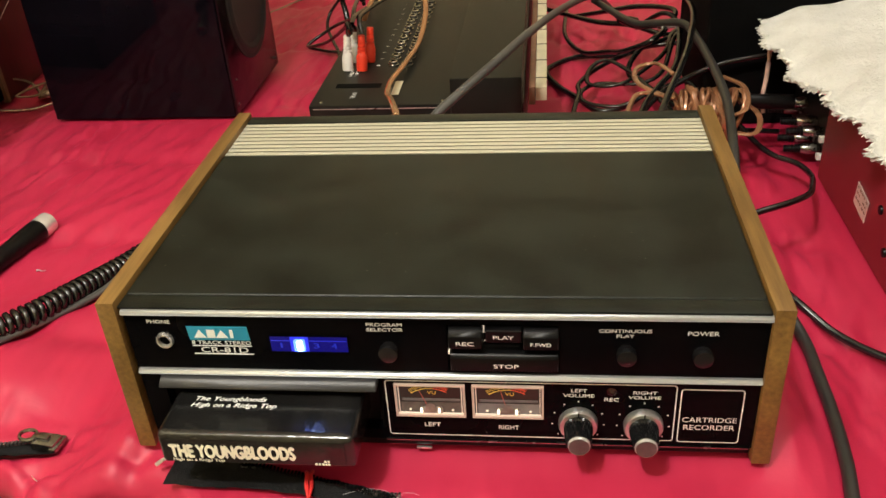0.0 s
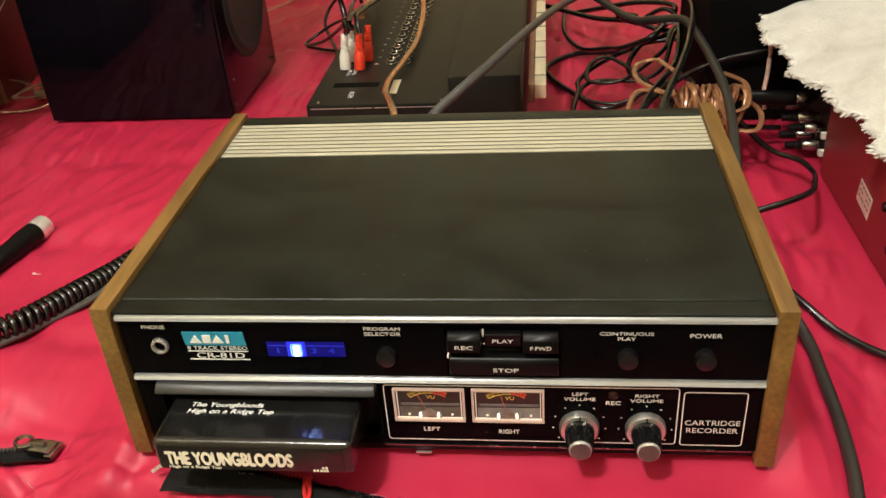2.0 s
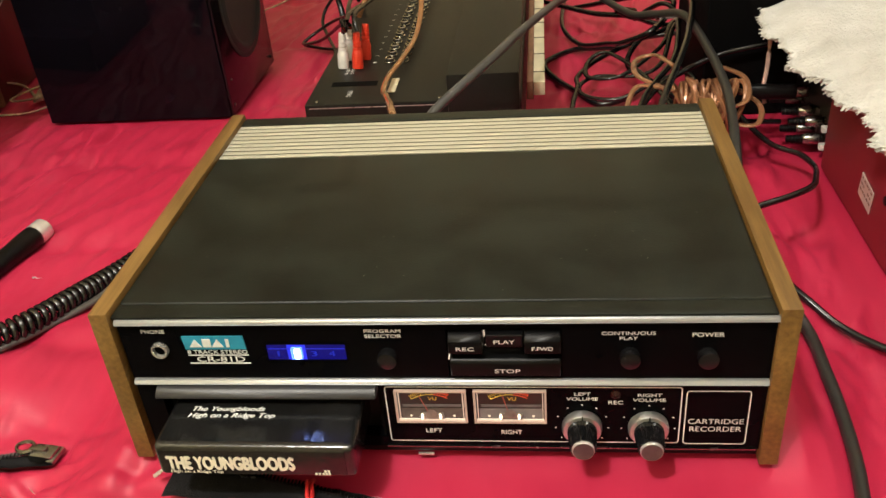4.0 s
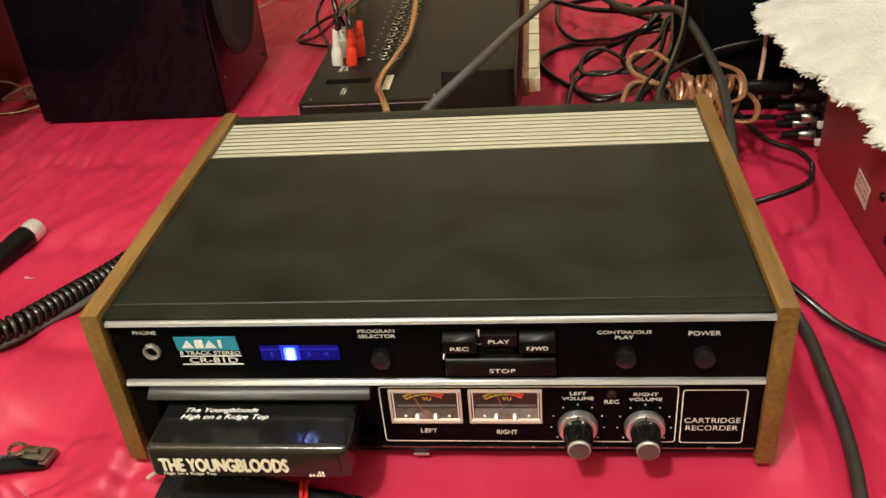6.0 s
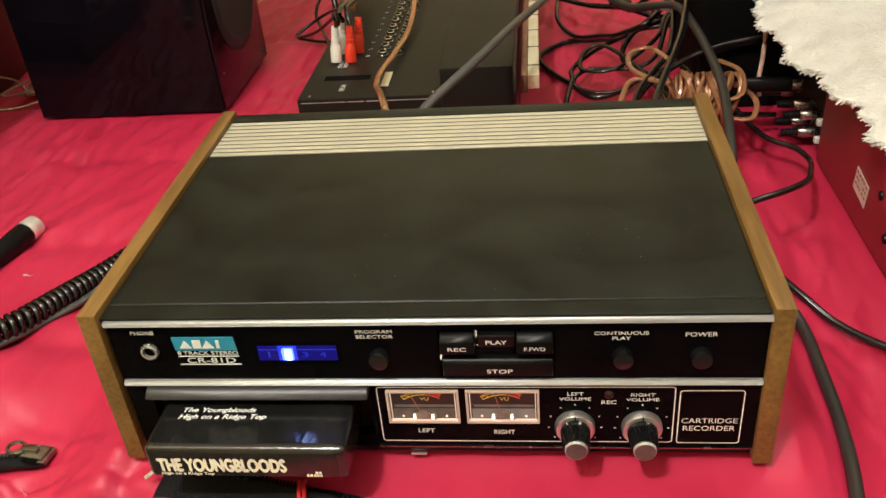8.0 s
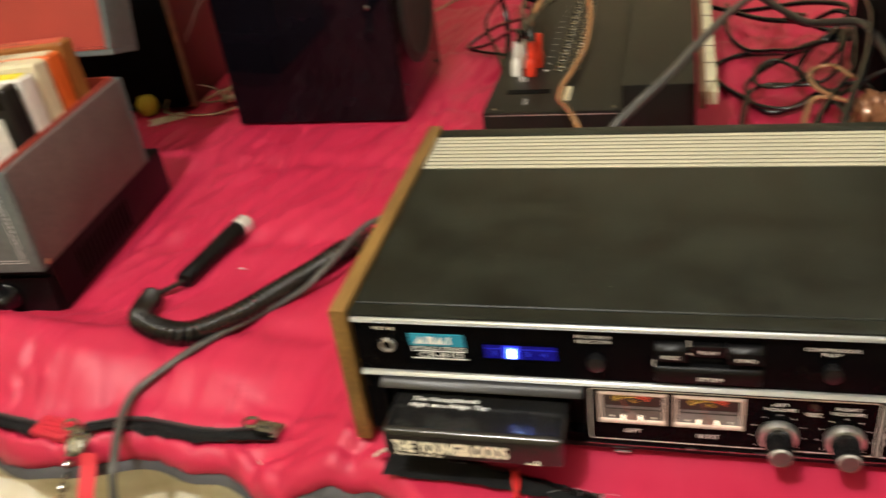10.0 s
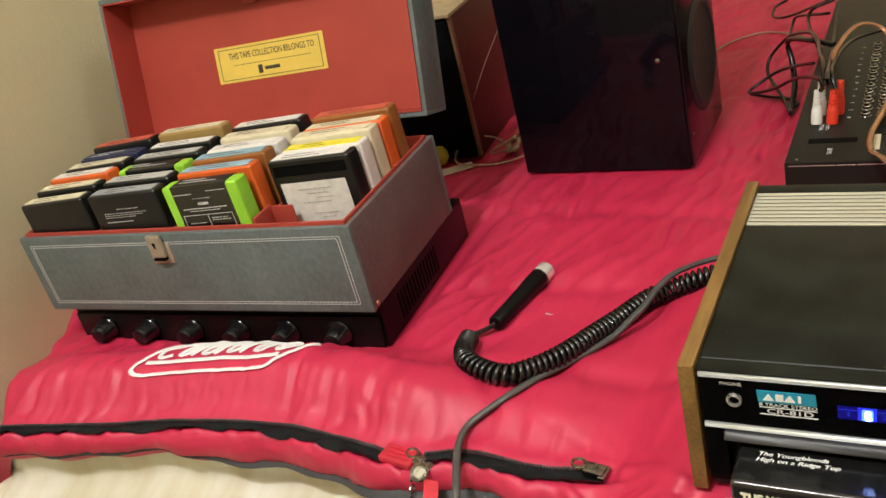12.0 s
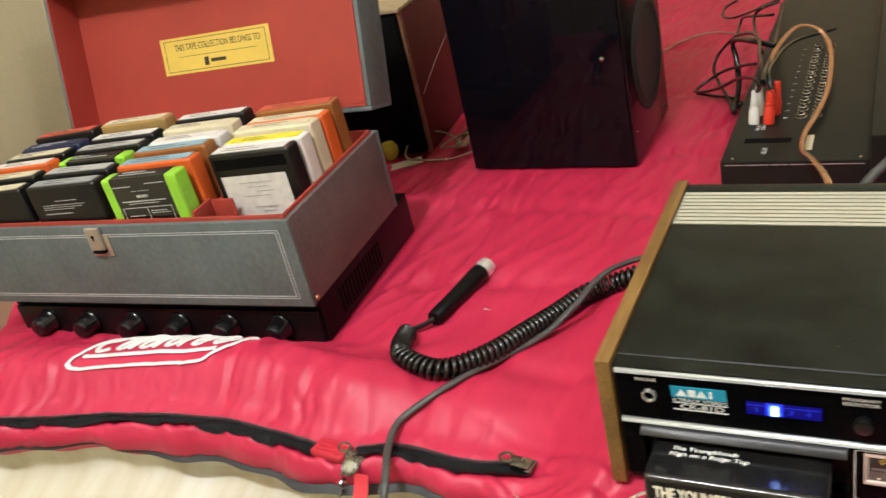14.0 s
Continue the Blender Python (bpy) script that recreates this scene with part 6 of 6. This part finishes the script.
part("cord_stub", joined(cord((Q(-0.077, -0.014, 0.004), Q(-0.0745, -0.020, 0.009), Q(-0.0735, -0.027, 0.008), Q(-0.070, -0.036, 0.006)), 0.0012, 8, 0.002), cord((Q(-0.0735, -0.013, 0.004), Q(-0.0725, -0.020, 0.008), Q(-0.0705, -0.028, 0.007), Q(-0.0715, -0.037, 0.006)), 0.0012, 8, 0.002)), mat("red_cord", (0.7, 0.03, 0.03), 0.5), zp2, "short red cord")
part("white_end", box(-0.030, -0.012, -0.004, 0.004, 0, 0.001, m=Matrix.Translation(Q(-0.004, -0.044, 0.007))), M_PRINT, zp2, "white cloth end")
part("wire_end", cord((Q(-0.166, -0.016, 0.008), Q(-0.158, -0.012, 0.012), Q(-0.150, -0.011, 0.012)), 0.0012, 6), M_STEEL, zp2)
part("lining", sheet(np.arange(-0.95, -0.06, 0.008).tolist(), np.linspace(0, 1, 7).tolist(), lambda x, s: (x, edge_y(min(x, -0.16)) + 0.006 - (0.003 + 0.008 * smoothstep(-0.74, -0.46, x)) * s + 0.0015 * math.sin(x * 33) * s, bag_z(x, edge_y(min(x, -0.16)) + 0.017) - hem_drop(x) + 0.001 - 0.007 * s * s)), M_LINING, bag, "grey lining under the edge", 180)

# stitched white mark on the bag: a rounded plate outline with plain strokes inside
def on_top(u, v, lift=0.0012):
    """u along the mark, v across it, both 0 to 1."""
    x = -0.789 + 0.167 * u + 0.013 * v
    y = 0.044 + 0.036 * u + 0.055 * v
    return Vector((x, y, bag_z(x, y) + lift))
def stroke(pts, r):
    return sweep([on_top(*q) for q in [tuple(w) for w in smooth_line([(a, b, 0) for a, b in pts], 0.03)] for q in [(q[0], q[1])]], r, 8, 0.22)
part("border", joined(stroke(((-0.02, 0.22), (-0.02, 0.10), (0.03, 0.03), (0.12, 0.02), (0.3, 0.05), (0.6, 0.04), (0.9, 0.0), (0.97, 0.02), (1.00, 0.10), (1.04, 0.30), (1.08, 0.62), (1.12, 0.80)), 0.0030), stroke(((-0.02, 0.22), (0.0, 0.45), (0.02, 0.70), (0.04, 0.95), (0.08, 1.04), (0.22, 1.08), (0.5, 1.10), (0.8, 1.12)), 0.0030)), M_LOGO, bag, "white stitched outline")
part("underline", stroke(((0.05, 0.30), (0.10, 0.27), (0.3, 0.28), (0.6, 0.28), (0.85, 0.25), (1.00, 0.27)), 0.0034), M_LOGO, bag)
part("stroke", stroke(((0.17, 0.86), (0.13, 0.94), (0.09, 0.86), (0.07, 0.66), (0.09, 0.48), (0.13, 0.42), (0.18, 0.50)), 0.0032), M_LOGO, bag)
for k, u in enumerate((0.26, 0.35, 0.43, 0.52, 0.61, 0.70, 0.80)):
    part("stroke", stroke(((u + 0.02, 0.46), (u - 0.025, 0.50), (u - 0.01, 0.72), (u + 0.03, 0.84), (u + 0.045, 0.66), (u + 0.02, 0.46)) if k % 2 == 0 else ((u - 0.02, 0.44), (u, 0.66), (u + 0.025, 0.98)), 0.0030), M_LOGO, bag)
part("roundel", joined(stroke([(0.965 + 0.055 * math.cos(a), 0.64 + 0.20 * math.sin(a)) for a in [j * math.pi / 6 for j in range(13)]], 0.0026), stroke(((0.93, 0.60), (1.0, 0.68)), 0.0030), stroke(((0.94, 0.74), (0.99, 0.54)), 0.0030)), M_LOGO, bag, "white stitched roundel")

# small bits on the bag and under the recorder
part("foot_clip", box(-0.0150, -0.0060, 0.0045, 0.0060, 0.0000, 0.0012, 0.0003), M_STEEL, rec, "thin bright metal clip at the base")
lint = [Vector((-0.3925 + 0.0022 * k, 0.2500 + 0.0010 * math.sin(k * 1.9), bag_z(-0.3925 + 0.0022 * k, 0.2500) + 0.0018)) for k in range(5)]
tagged(part("lint", sweep(lint, lambda s: 0.0009 * (1.1 - s), 5), M_TOWEL), "small white lint thread lying on the bag", "lint")
for pts in (((-0.060, -0.032, 0.004), (-0.035, -0.026, 0.007), (-0.010, -0.034, 0.004), (0.012, -0.030, 0.003)), ((-0.030, -0.040, 0.004), (-0.018, -0.030, 0.008), (-0.010, -0.028, 0.004))):
    tagged(part("loose_thread", cord([(x, y, bag_z(x, y) + up) for x, y, up in pts], 0.00009, 5), M_THREAD), "fine pale loose thread on the bag by the zip", "thread")
